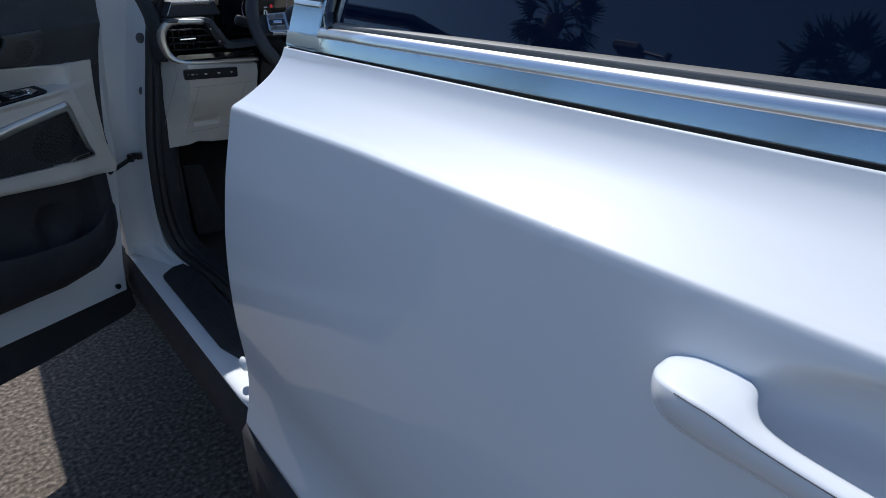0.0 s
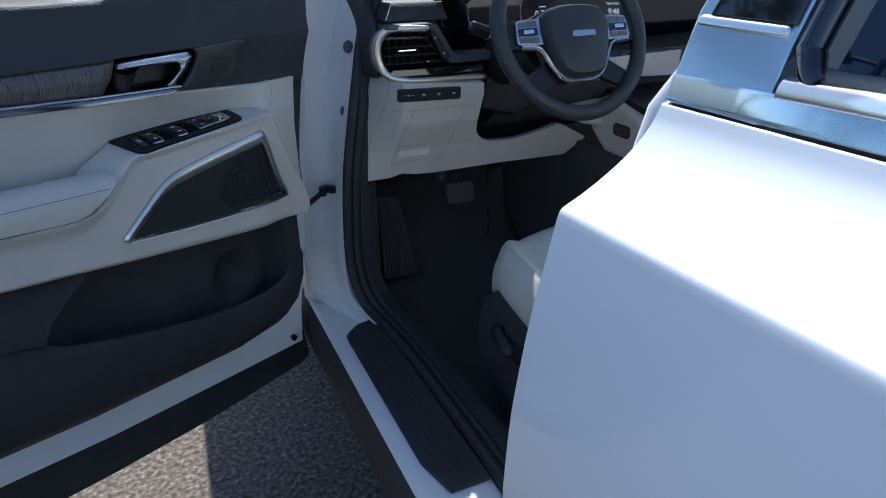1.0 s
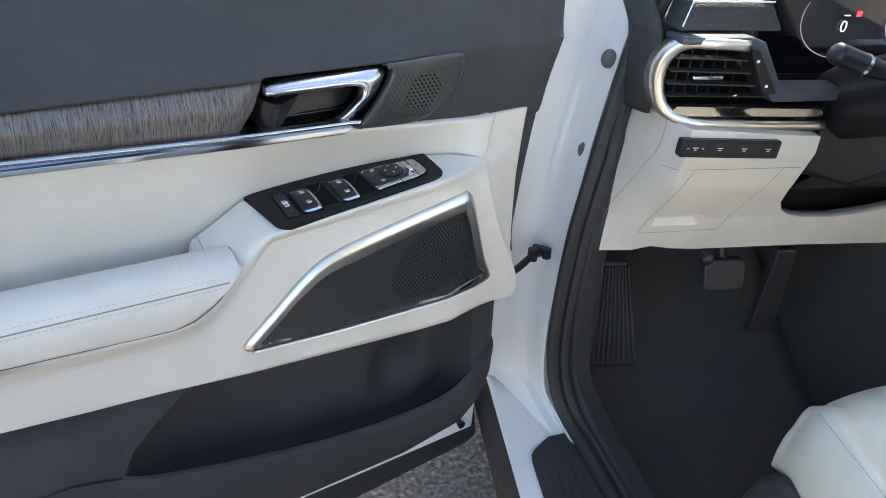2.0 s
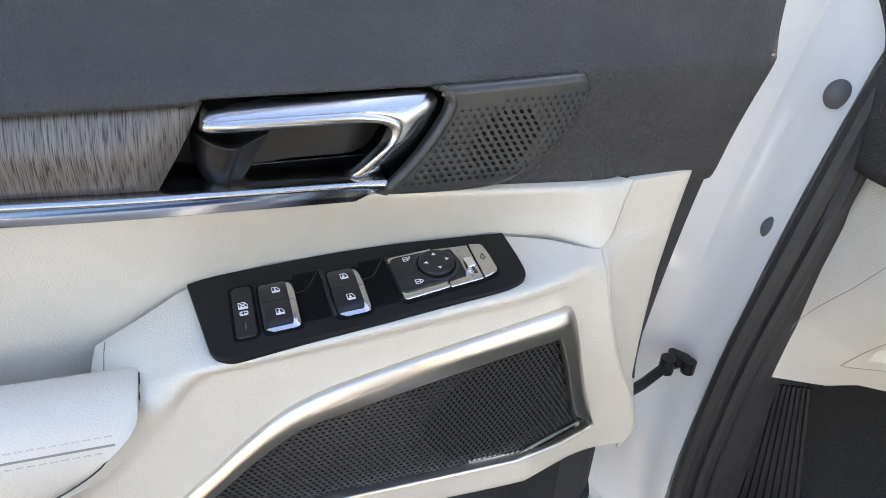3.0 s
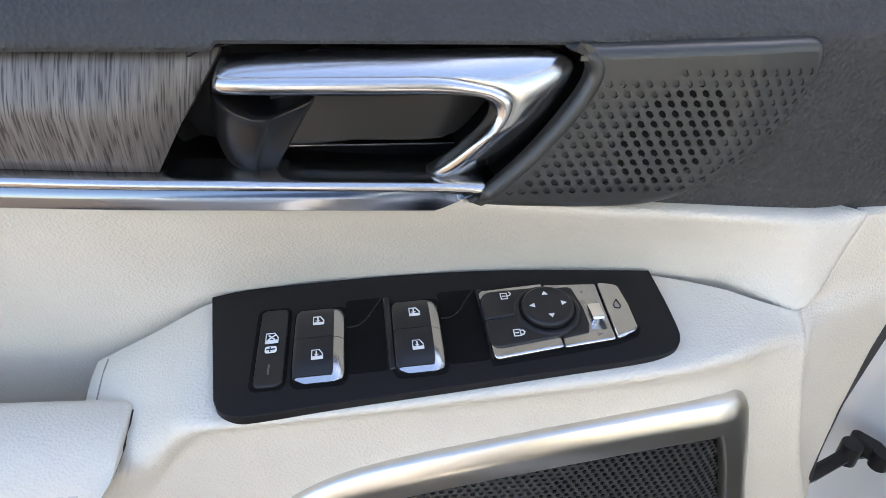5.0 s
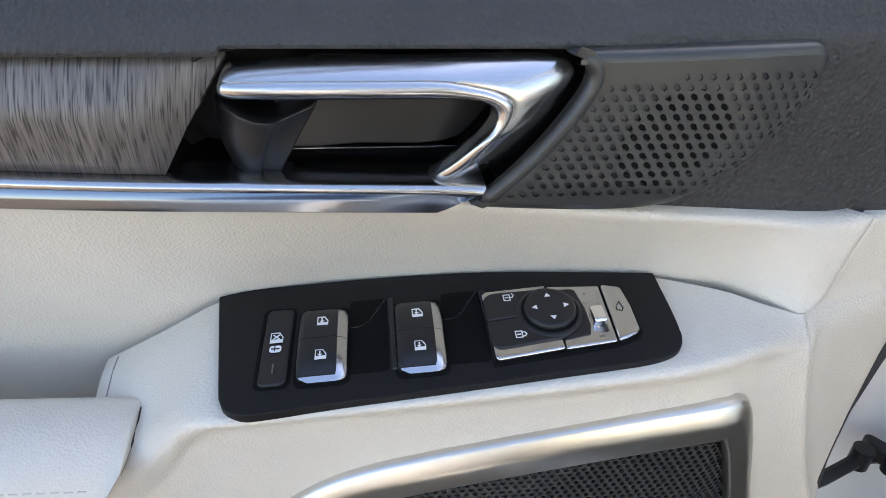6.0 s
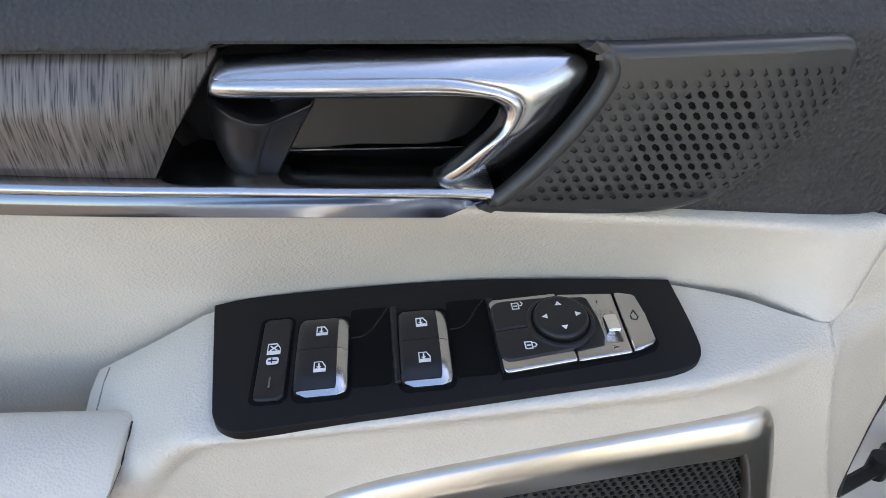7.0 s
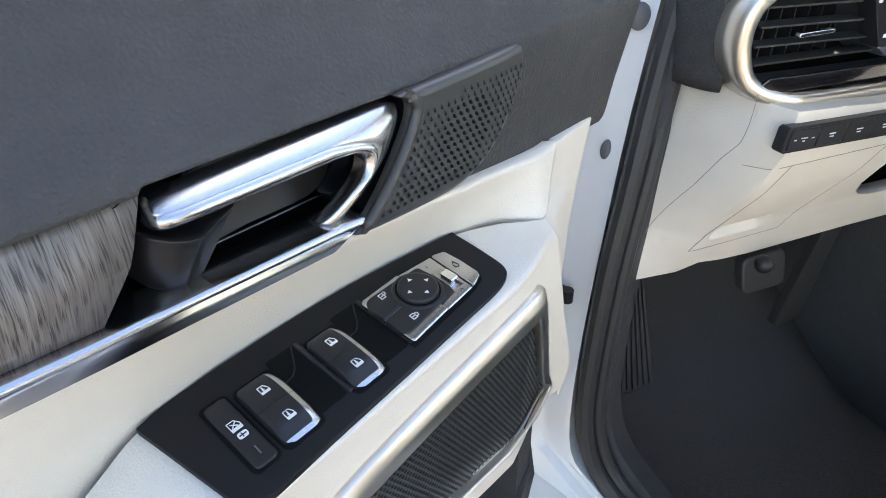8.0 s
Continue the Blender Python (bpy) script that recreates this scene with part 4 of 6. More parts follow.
def pull_handle(door):
    # black bowl behind the handle
    bowl = [(0.4855, 1.1305), (0.462, 1.1755), (0.335, 1.1775), (0.323, 1.172), (0.322, 1.16), (0.333, 1.143), (0.352, 1.124), (0.366, 1.117)]
    ring = spline(bowl, 4, True)
    cu, cz = 0.41, 1.148
    rows = [[(cu + (a - cu) * s, n, cz + (b - cz) * s) for a, b in ring] for s, n in ((1.0, 0.1625), (0.985, 0.1625), (0.96, 0.150), (0.93, 0.138), (0.85, 0.133), (0.4, 0.132), (0.01, 0.132))]
    part("handle_bowl", grid(rows, True), BOWL, door, "satin black bowl behind the pull handle")
    back = spline([(0.447, 1.1365), (0.412, 1.1362), (0.378, 1.1365), (0.3635, 1.146), (0.352, 1.160), (0.350, 1.170), (0.395, 1.1705), (0.432, 1.1695)], 3, True)
    part("bowl_insert", slab([(float(p), float(q)) for p, q in back], -0.004, lambda a, b, d: (a, 0.1500 + d - max(0.0, 0.368 - a) * 0.5, b)), INSERT, door, "smooth grey-black bowl insert", bevel=0.0008)
    part("bowl_rib", box(0.372, 0.452, 0.133, 0.1515, 1.1345, 1.1354), GLOSS_BLACK, door, bevel=0.0003)
    # chrome hook: a bar that bends back under itself
    inner = [(0.4600, 1.1617), (0.451, 1.1612), (0.42, 1.161), (0.39, 1.161), (0.375, 1.161), (0.3675, 1.1603), (0.3628, 1.1575), (0.3622, 1.1540), (0.3645, 1.1490), (0.3705, 1.1425), (0.3772, 1.1350), (0.3836, 1.1285), (0.3846, 1.1268)]
    outer = [(0.4572, 1.1718), (0.448, 1.1730), (0.42, 1.1740), (0.39, 1.1745), (0.362, 1.1750), (0.343, 1.1752), (0.3325, 1.1737), (0.3287, 1.1680), (0.3310, 1.1610), (0.3370, 1.1495), (0.3482, 1.1345), (0.3630, 1.1247), (0.3815, 1.1232)]
    rows = []
    pts = list(zip(spline(inner, 6), spline(outer, 6)))
    for i, (a, b) in enumerate(pts):
        f = i / (len(pts) - 1)
        width = float(np.linalg.norm(b - a))
        front = 0.1765 - 0.004 * max(0.0, (0.12 - f) / 0.12) ** 2 - 0.0150 * max(0.0, (f - 0.70) / 0.30) ** 1.4
        drop = 0.0092 + 0.05 * max(0.0, width - 0.0135) + 0.0020 * max(0.0, min(1.0, (f - 0.56) / 0.1))
        ring = []
        inner_edge = [(0.0003, -0.0110), (0.0, -0.0075), (0.0005, -0.0042), (0.0013, -0.0019), (0.0026, -0.0005), (0.0038, 0.0), (0.0052, -0.0002), (0.0061, -0.0010), (0.0066, -0.0022)]
        outer_edge = [(0.06, 0.00), (0.22, 0.09), (0.42, 0.26), (0.62, 0.48), (0.80, 0.74), (0.92, 0.98), (1.0, 1.28), (0.995, 1.55)]
        most = min(1.15, 0.62 * width / 0.0066)
        knee = 0.0066 * most / width
        slim = math.sqrt(max(0.02, 1 - max(0.0, (f - 0.93) / 0.07) ** 2, 0.0)) if f > 0.93 else math.sqrt(max(0.6, 1 - max(0.0, (0.012 - f) / 0.012) ** 2))
        for x, n in [(x * most / width, n) for x, n in inner_edge] + [(knee + (1 - knee) * q, -0.0020 - drop * g) for q, g in outer_edge]:
            x = 0.5 + (x - 0.5) * slim
            ring.append((a[0] + (b[0] - a[0]) * x, front - 0.011 + (n + 0.011) * slim, a[1] + (b[1] - a[1]) * x))
        rows.append(ring)
    bm = grid(rows, True)
    bmesh.ops.holes_fill(bm, edges=[e for e in bm.edges if e.is_boundary])
    part("pull_handle", bm, CHROME, door, "satin chrome hooked pull handle", angle=55)
    # black release lever below the bar
    rows = []
    for f, ul, ur, n in ((0.0, 0.4640, 0.4246, -0.022), (0.0, 0.4640, 0.4246, -0.004), (0.02, 0.4642, 0.4248, -0.0006), (0.05, 0.4645, 0.4252, 0.0), (0.12, 0.4648, 0.4264, -0.0012), (0.3, 0.4655, 0.4300, -0.0030), (0.55, 0.4655, 0.4346, -0.0052), (0.8, 0.4640, 0.4392, -0.0080), (0.93, 0.4615, 0.4415, -0.0102), (1.0, 0.4585, 0.4432, -0.0135), (1.0, 0.4580, 0.4437, -0.022)):
        row = []
        for s, q in ((0.0, 0.150), (0.05, 0.1595), (0.14, 0.1650), (0.28, 0.1685), (0.42, 0.1702), (0.54, 0.1708), (0.60, 0.1706), (0.625, 0.1700), (0.65, 0.1694), (0.82, 0.1690), (0.96, 0.1690), (0.985, 0.1680), (1.0, 0.150)):
            sag = 0.0068 * math.sin(math.pi * s) ** 1.3 * (1 - f)
            row.append((ul + (ur - ul) * s, q + n, 1.1600 - 0.0335 * f - sag))
        rows.append(row)
    part("release_lever", grid(spline([np.array(r) for r in rows], 2)), LEVER, door, "satin black release lever", angle=32)


def tweeter(door):
    out = [(0.336, 1.1775), (0.300, 1.179), (0.2453, 1.1808), (0.2375, 1.1792), (0.2350, 1.1735), (0.2360, 1.1640), (0.2420, 1.1520), (0.2545, 1.1375), (0.2705, 1.1245), (0.2856, 1.1155), (0.306, 1.1125), (0.340, 1.1135), (0.3690, 1.1165), (0.3625, 1.1215), (0.3488, 1.1349), (0.3353, 1.1524), (0.3275, 1.1661), (0.3288, 1.1742)]
    out = evenly(spline(out, 6, True), 90)
    region = [(0.3180, 1.1685), (0.2405, 1.1715), (0.2385, 1.1640), (0.2480, 1.1485), (0.2630, 1.1330), (0.2840, 1.1212), (0.3100, 1.1190), (0.3560, 1.1205), (0.3400, 1.1390), (0.3275, 1.1560)]

    def place(a, b, d):
        return (a, 0.1728 - d - max(0.0, 0.262 - a) * 0.12 - max(0.0, 1.125 - b) * 0.25, b)

    flat = inset(out, 0.0042)
    part("tweeter_rim", grid([[place(a, b, d) for a, b in inset(out, s)] for s, d in ((0.0, 0.0085), (0.0, 0.0042), (0.0004, 0.0024), (0.0012, 0.0011), (0.0024, 0.0003), (0.0042, 0.0))], True), GRILLE, door, "rounded black rim of the tweeter grille", angle=60)
    part("tweeter_grille", perforated(flat, region, 0.0051, (0.00205, 0.00122), place, 0.0012, radians(40), 0.76), GRILLE, door, "black perforated tweeter grille")
    part("tweeter_backing", filled(flat, lambda a, b: place(a, b, 0.0008)), GRILLE, door, smooth=False)
    disc = [(0.290 + 0.021 * math.cos(a) - 0.006 * math.sin(a), 1.1455 + 0.019 * math.sin(a)) for a in np.linspace(0, 6.2832, 33)[:-1]]
    part("tweeter_cone", slab(disc, 0.001, lambda a, b, d: place(a, b, 0.00065 + d * 0.1)), VOID, door, smooth=False)
    # raised lip between handle and grille
    lip = [(0.3315, 1.1768), (0.3268, 1.1740), (0.3248, 1.1672), (0.3322, 1.1532), (0.3455, 1.1364), (0.3590, 1.1232), (0.3640, 1.1195)]
    rise = spline(lip, 6)
    part("grille_lip", tube([(a, 0.1708, b) for a, b in rise], 0.0030, 12, taper=[min(1.0, 0.15 + 0.2 * k, 0.15 + 0.2 * (len(rise) - 1 - k)) for k in range(len(rise))]), GRILLE, door)


def woofer(door):
    out = SPEAKER

    def face(a, b, d):
        return (a, 0.1940 + (b - 0.93) * 0.045 - max(0, 0.25 - a) * 0.28 + d, b)

    loop = [(float(a), float(b)) for a, b in spline(out, 2, True)]
    rows = []
    def narrowed(d):
        """The outline moved inwards by d, by less along its lower edge."""
        share = [0.27 if b < 0.9115 else float(np.interp(a, [0.225, 0.25, 0.40, 0.47], [1.15, 1.65, 1.65, 1.0])) for a, b in loop]
        return [(a + (p - a) * k, b + (q - b) * k) for (a, b), (p, q), k in zip(loop, inset(loop, d), share)]

    for s, d in ((-0.0005, -0.02), (0.0001, 0.0), (0.0006, 0.0022), (0.0012, 0.0030), (0.0046, 0.0056), (0.0056, 0.0060), (0.0066, 0.0060), (0.0072, 0.0059), (0.0124, 0.0053), (0.0130, 0.0049), (0.0134, 0.0040), (0.0136, 0.0020), (0.0136, -0.008)):
        rows.append([face(a, b, d) for a, b in narrowed(s)])
    part("speaker_trim", grid(rows, True), SATIN_SILVER, door, "satin chrome speaker surround", angle=60)
    part("speaker_grille", perforated(None, narrowed(0.0150), 0.0043, (0.0014, 0.0017), lambda a, b, d: face(a, b, -0.001 - d), 0.0012, radians(-30), 0.78), GRILLE, door, "black perforated speaker grille")
    part("speaker_backing", filled(inset(loop, 0.001), lambda a, b: face(a, b, -0.0023)), GRILLE, door, smooth=False)
    disc = [(0.280 + 0.060 * math.cos(a) - 0.018 * math.sin(a), 0.952 + 0.048 * math.sin(a)) for a in np.linspace(0, 6.2832, 41)[:-1]]
    part("speaker_cone", grid([[face(0.284 + (a - 0.284) * q, 0.952 + (b - 0.952) * q, -0.0021) for a, b in disc] for q in (1, 0.5, 0.01)], True), VOID, door, smooth=False)
    badge = [(0.2035, 0.8945), (0.205, 0.9005), (0.252, 0.9015), (0.264, 0.8955)]
    part("speaker_badge", slab(badge, -0.002, lambda a, b, d: face(a, b, 0.0025 + d)), SATIN_SILVER, door, "silver badge strip", bevel=0.0005)
    part("badge_lettering", slab([(0.209, 0.8965), (0.209, 0.8985), (0.248, 0.8992), (0.248, 0.8972)], 0.0006, lambda a, b, d: face(a, b, 0.0023 + d)), GLOSS_BLACK, door)


def on_plate(u, n, h):
    return (u, n + 0.124 * h, plate_z(u, n) + h)


def raised(outline, h0, h1, door, name, mat, label="", bevel=0.0012, bow=0.0):
    """A block that stands on the switch plate."""
    ns = [b for _, b in outline]
    mid, half = (max(ns) + min(ns)) / 2, (max(ns) - min(ns)) / 2

    def place(a, b, d):
        top = h1 - bow * ((b - mid) / half) ** 2
        return on_plate(a, b, h0 if d == 0 else top)

    return part(name, slab(outline, 1.0, place), mat, door, label, bevel=bevel, segments=3)


def rocker(u0, u1, n0, n1, door):
    """Two barrel-shaped window switches: black faces in chrome shoes."""
    mid, half = (n0 + n1) / 2, (n1 - n0) / 2

    def height(u, n):
        t = (n - mid) / half
        roll = max(0.0, (u1 + 0.0046 - u) / 0.0046)
        left = max(0.0, (u - u0 + 0.002) / 0.002)
        return 0.0062 * (1 - 0.62 * abs(t) ** 3.2) - 0.0026 * roll ** 2.2 - 0.0008 * left ** 2

    def sheet(ua, ub, na, nb, lift, r):
        rows = []
        for n in np.linspace(na, nb, 15):
            d = max(0.0, r - min(n - n0 - 0.0001, n1 - 0.0001 - n)) / r
            s = r * (1 - math.sqrt(max(0.0, 1 - min(1.0, d) ** 2)))
            a, b = ua + s, ub - s
            line = [a + (b - a) * k for k in (0, 0.03, 0.12, 0.25, 0.5, 0.75, 0.9, 0.97, 1)]
            rows.append([on_plate(line[0], n, 0.0)] + [on_plate(u, n, height(u, n) + lift) for u in line] + [on_plate(line[-1], n, 0.0)])
        flat = [[(q[0], q[1], plate_z(q[0], q[1])) for q in r] for r in (rows[0], rows[-1])]
        return grid([flat[0]] + rows + [flat[1]])

    for na, nb, top, low in ((n0, mid - 0.00015, 0.0009, 0.0), (mid + 0.00015, n1, 0.0, 0.0024)):
        part("switch_shoe", sheet(u1, u0, na, nb, -0.0004, 0.0045), CHROME, door, "chrome shoe of a window switch", angle=45)
        part("window_switch", sheet(u1 + 0.0046, u0 + 0.0003, na + top, nb - low, 0.0002, 0.0045), SATIN_BLACK, door, "black window switch", angle=45)
        n = (na + top + nb - low) / 2 + 0.0003
        mark(u1 + 0.0112, n, 0.0044, 0.0048, height(u1 + 0.0112, n) + 0.0003, door, 1)


def switches(door):
    edge = [(0.481, 0.1372), (0.465, 0.1342), (0.434, 0.1332), (0.396, 0.1332), (0.355, 0.1352), (0.314, 0.140), (0.273, 0.146), (0.2735, 0.170), (0.2745, 0.1845), (0.2755, 0.1893), (0.2775, 0.1932), (0.2812, 0.1962), (0.288, 0.1985), (0.300, 0.2), (0.332, 0.2015), (0.379, 0.204), (0.423, 0.206), (0.4535, 0.2078), (0.4600, 0.2076), (0.4650, 0.2060), (0.4685, 0.2030), (0.4705, 0.1985), (0.4720, 0.192)]
    edge = [(float(a), float(b)) for a, b in spline(edge[:7], 3)[:-1] + spline(edge[6:] + edge[:1], 3)[:-1]]
    raised(edge, -0.004, 0.0008, door, "switch_plate", PLATE, "matt black window switch plate", 0.0006)
    # wells behind the rocker switches, their shade laid on as near-black slabs
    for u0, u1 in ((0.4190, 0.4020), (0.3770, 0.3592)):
        raised(rounded(u1, u0, 0.1485, 0.192, 0.002), -0.001, 0.0010, door, "well_shade", VOID, bevel=0.0)
        arc = [(u0 - 0.0004, 0.1655), (u0 - 0.005, 0.1650), (u0 - 0.009, 0.1615), (u0 - 0.013, 0.155), (u1 + 0.001, 0.1495)]
        part("well_curve", tube([on_plate(a, b, 0.0010) for a, b in spline(arc, 4)], 0.0004, 6), SATIN_BLACK, door)
        raised([(u1 - 0.0032, 0.1495), (u1, 0.1490), (u1 - 0.0008, 0.1925), (u1 - 0.0040, 0.1923)], 0, 0.0022, door, "well_rib", SATIN_BLACK)
    # child lock button
    # black slab under each button group stands for the shade in its gap
    raised(rounded(0.4430, 0.4580, 0.1495, 0.1965, 0.0035), 0, 0.0010, door, "gap_shade", VOID, bevel=0.0)
    raised(rounded(0.4442, 0.4562, 0.1512, 0.1950, 0.0028), 0, 0.0030, door, "lock_button", SATIN_BLACK, "black child lock button", 0.0014, bow=0.0009)
    mark(0.4503, 0.1696, 0.0052, 0.0056, 0.0030, door, 0)
    mark(0.4503, 0.1762, 0.0050, 0.0036, 0.0030, door, 2)
    stroke([(0.4503, 0.1850), (0.4503, 0.1895)], 0.0007, 0.0032, door, "indicator_bar", GREY_RUBBER)
    # two pairs of rocker switches: black faces set in chrome shoes
    for u0, u1 in ((0.4402, 0.4193), (0.3982, 0.3777)):
        raised(rounded(u1 - 0.0012, u0 + 0.0014, 0.1520, 0.1972, 0.004), 0, 0.0010, door, "gap_shade", VOID, bevel=0.0)
        rocker(u0, u1, 0.1538, 0.1956, door)
    # lock buttons, mirror pad and fold switch
    base = [(0.3590, 0.1518), (0.3280, 0.1508), (0.3029, 0.1532), (0.2929, 0.1562), (0.2918, 0.170), (0.2922, 0.1842), (0.2947, 0.1872), (0.3044, 0.1900), (0.3279, 0.1924), (0.3580, 0.1948)]
    raised(inset(base, -0.0008), 0, 0.0010, door, "gap_shade", VOID, bevel=0.0)
    raised([(0.3586, 0.1545), (0.3566, 0.1527), (0.3282, 0.1517), (0.3276, 0.1912), (0.3566, 0.1942), (0.3580, 0.1926)], 0, 0.0040, door, "switch_shoe", CHROME, "chrome shoe of the lock switches", 0.0012)
    raised([(0.3276, 0.1520), (0.3030, 0.1545), (0.3044, 0.1893), (0.3272, 0.1912)], 0, 0.0034, door, "mirror_slide", CHROME, "satin silver mirror selector panel", 0.0010)
    raised([(0.3588, 0.1620), (0.3584, 0.1592), (0.3573, 0.1571), (0.3556, 0.1557), (0.3530, 0.1551), (0.3285, 0.1548), (0.3284, 0.1702), (0.3586, 0.1725)], 0, 0.0050, door, "unlock_button", SATIN_BLACK, "black door unlock button", 0.001)
    raised([(0.3586, 0.1730), (0.3284, 0.1707), (0.3278, 0.1862), (0.3535, 0.1890), (0.3560, 0.1886), (0.3575, 0.1874), (0.3584, 0.1852), (0.3588, 0.1825)], 0, 0.0050, door, "lock_button", SATIN_BLACK, "black door lock button", 0.001)
    raised([(0.3280, 0.1546), (0.3170, 0.1550), (0.3148, 0.1562), (0.3130, 0.1690), (0.3132, 0.1800), (0.3148, 0.1852), (0.3273, 0.1872)], 0, 0.0038, door, "mirror_base", SATIN_BLACK, "", 0.0012)
    raised([(0.3024, 0.1545), (0.3010, 0.1547), (0.2950, 0.1566), (0.2934, 0.1580), (0.2926, 0.170), (0.2932, 0.1842), (0.2952, 0.1868), (0.3010, 0.1888), (0.3040, 0.1894)], 0, 0.0042, door, "mirror_fold_button", CHROME, "satin silver mirror fold button", 0.0014)
    raised(rounded(0.3062, 0.3138, 0.1640, 0.1838, 0.0015), 0.0025, 0.0034, door, "toggle_slot", GRILLE, bevel=0.0)
    raised(rounded(0.3066, 0.3126, 0.1705, 0.1800, 0.0012), 0.003, 0.0072, door, "mirror_toggle", BRIGHT, "bright mirror selector toggle", 0.0012)
    cu, cn = 0.3303, 0.1702
    def circle(r):
        return [(cu + r * math.cos(a), cn + r * 1.05 * math.sin(a)) for a in np.linspace(0, 6.2832, 41)[:-1]]

    raised(circle(0.0150), 0.002, 0.0056, door, "pad_collar", SATIN_BLACK, "", 0.0022)
    # black disc draws the shaded groove round the pad
    raised(circle(0.0126), 0.003, 0.0059, door, "pad_gap_shade", VOID, bevel=0.0)
    raised(circle(0.0116), 0.003, 0.0084, door, "mirror_pad", SATIN_BLACK, "round black mirror adjusting pad", 0.0017)
    for du, dn, a in ((0.0068, 0, 0), (-0.0068, 0, 180), (0, -0.0068, 270), (0, 0.0068, 90)):
        tri = [(cu + du + 0.0016 * math.cos(radians(a + k)), cn + dn + 0.0016 * math.sin(radians(a + k))) for k in (0, 120, 240)]
        raised(tri, 0.0082, 0.00852, door, "arrow_mark", WHITE_MARK, bevel=0.0)
    lock_mark(0.3462, 0.1592, 0.0050, door, 0.0012)
    lock_mark(0.3448, 0.1822, 0.0050, door, 0.0)
    for text, u, n in (("L", 0.3104, 0.1592), ("R", 0.3106, 0.1858)):
        c = bpy.data.curves.new("selector_letter", "FONT")
        c.body, c.size, c.align_x, c.align_y, c.extrude = text, 0.0036, "CENTER", "CENTER", 0.00005
        c.materials.append(SATIN_BLACK)
        ob = new("selector_letter", c)
        ob.parent = door
        ob.matrix_basis = Matrix.Translation(on_plate(u, n, 0.0034)) @ Matrix.Rotation(radians(90), 4, "Z")
    stroke([(0.2990, 0.1690), (0.2975, 0.1672), (0.2968, 0.1712), (0.2978, 0.1728), (0.2998, 0.1720), (0.2996, 0.1700)], 0.0005, 0.0042, door, "fold_mark", SATIN_BLACK)


def stroke(points, width, h, door, name, mat=None):
    """A flat printed line on the plate."""
    for (a, b), (c, d) in zip(points, points[1:]):
        v = Vector((c - a, d - b))
        s = v.normalized().orthogonal() * width / 2
        e = v.normalized() * width / 2
        quad = [(a - e.x + s.x, b - e.y + s.y), (c + e.x + s.x, d + e.y + s.y), (c + e.x - s.x, d + e.y - s.y), (a - e.x - s.x, b - e.y - s.y)]
        raised(quad, h - 0.0002, h + 0.00012, door, name, mat or WHITE_MARK, bevel=0.0)


def mark(u, n, w, d, h, door, style):
    """A small white pictogram, w by d."""
    a, b, c, e = u - w / 2, u + w / 2, n - d / 2, n + d / 2
    if style == 2:
        raised(rounded(a, b, c, e, 0.0012), h - 0.0002, h + 0.00012, door, "button_mark", WHITE_MARK, bevel=0.0)
        stroke([(a + 0.0010, n), (b - 0.0010, n)], 0.0006, h + 0.0002, door, "button_mark", SATIN_BLACK)
        stroke([(u + 0.0003, n - 0.0011), (u + 0.0003, n + 0.0011)], 0.0005, h + 0.0002, door, "button_mark", SATIN_BLACK)
        return
    stroke([(a, e), (a, n), (a + w * 0.32, c), (b, c), (b, e), (a, e)], 0.0004, h, door, "button_mark")
    raised([(a, e - d * 0.3), (b, e - d * 0.3), (b, e), (a, e)], h - 0.0002, h + 0.00012, door, "button_mark", WHITE_MARK, bevel=0.0)
    if style == 0:
        stroke([(a + w * 0.3, c + d * 0.22), (b - w * 0.22, n + d * 0.12)], 0.0005, h, door, "button_mark")
        stroke([(b - w * 0.22, c + d * 0.22), (a + w * 0.3, n + d * 0.12)], 0.0005, h, door, "button_mark")
    else:
        stroke([(u + w * 0.08, c + d * 0.2), (u + w * 0.08, n + d * 0.15)], 0.0006, h, door, "button_mark")
        raised([(u - w * 0.14, n - d * 0.02), (u + w * 0.3, n - d * 0.02), (u + w * 0.08, n + d * 0.16)], h - 0.0002, h + 0.00013, door, "button_mark", WHITE_MARK, bevel=0.0)


def lock_mark(u, n, h, door, lift):
    """A padlock lying on its side, its shackle towards the hinge."""
    w = 0.0018
    stroke([(u + 0.0028, n - w), (u, n - w), (u, n + w), (u + 0.0028, n + w), (u + 0.0028, n - w)], 0.0005, h, door, "button_mark")
    bow = [(u, n + w * 0.65 - lift), (u - 0.0012, n + w * 0.65 - lift), (u - 0.0019, n - lift), (u - 0.0012, n - w * 0.65 - lift), (u, n - w * 0.65 - lift)]
    stroke(bow[: 4 if lift else 5], 0.0005, h, door, "button_mark")
    stroke([(u + 0.0009, n), (u + 0.0019, n)], 0.0006, h, door, "button_mark")


front_door = door_shell()
upper_pad(front_door)
mid_panel(front_door)
lower_panel(front_door)
trim_strip(front_door)
pull_handle(front_door)
tweeter(front_door)
woofer(front_door)
switches(front_door)

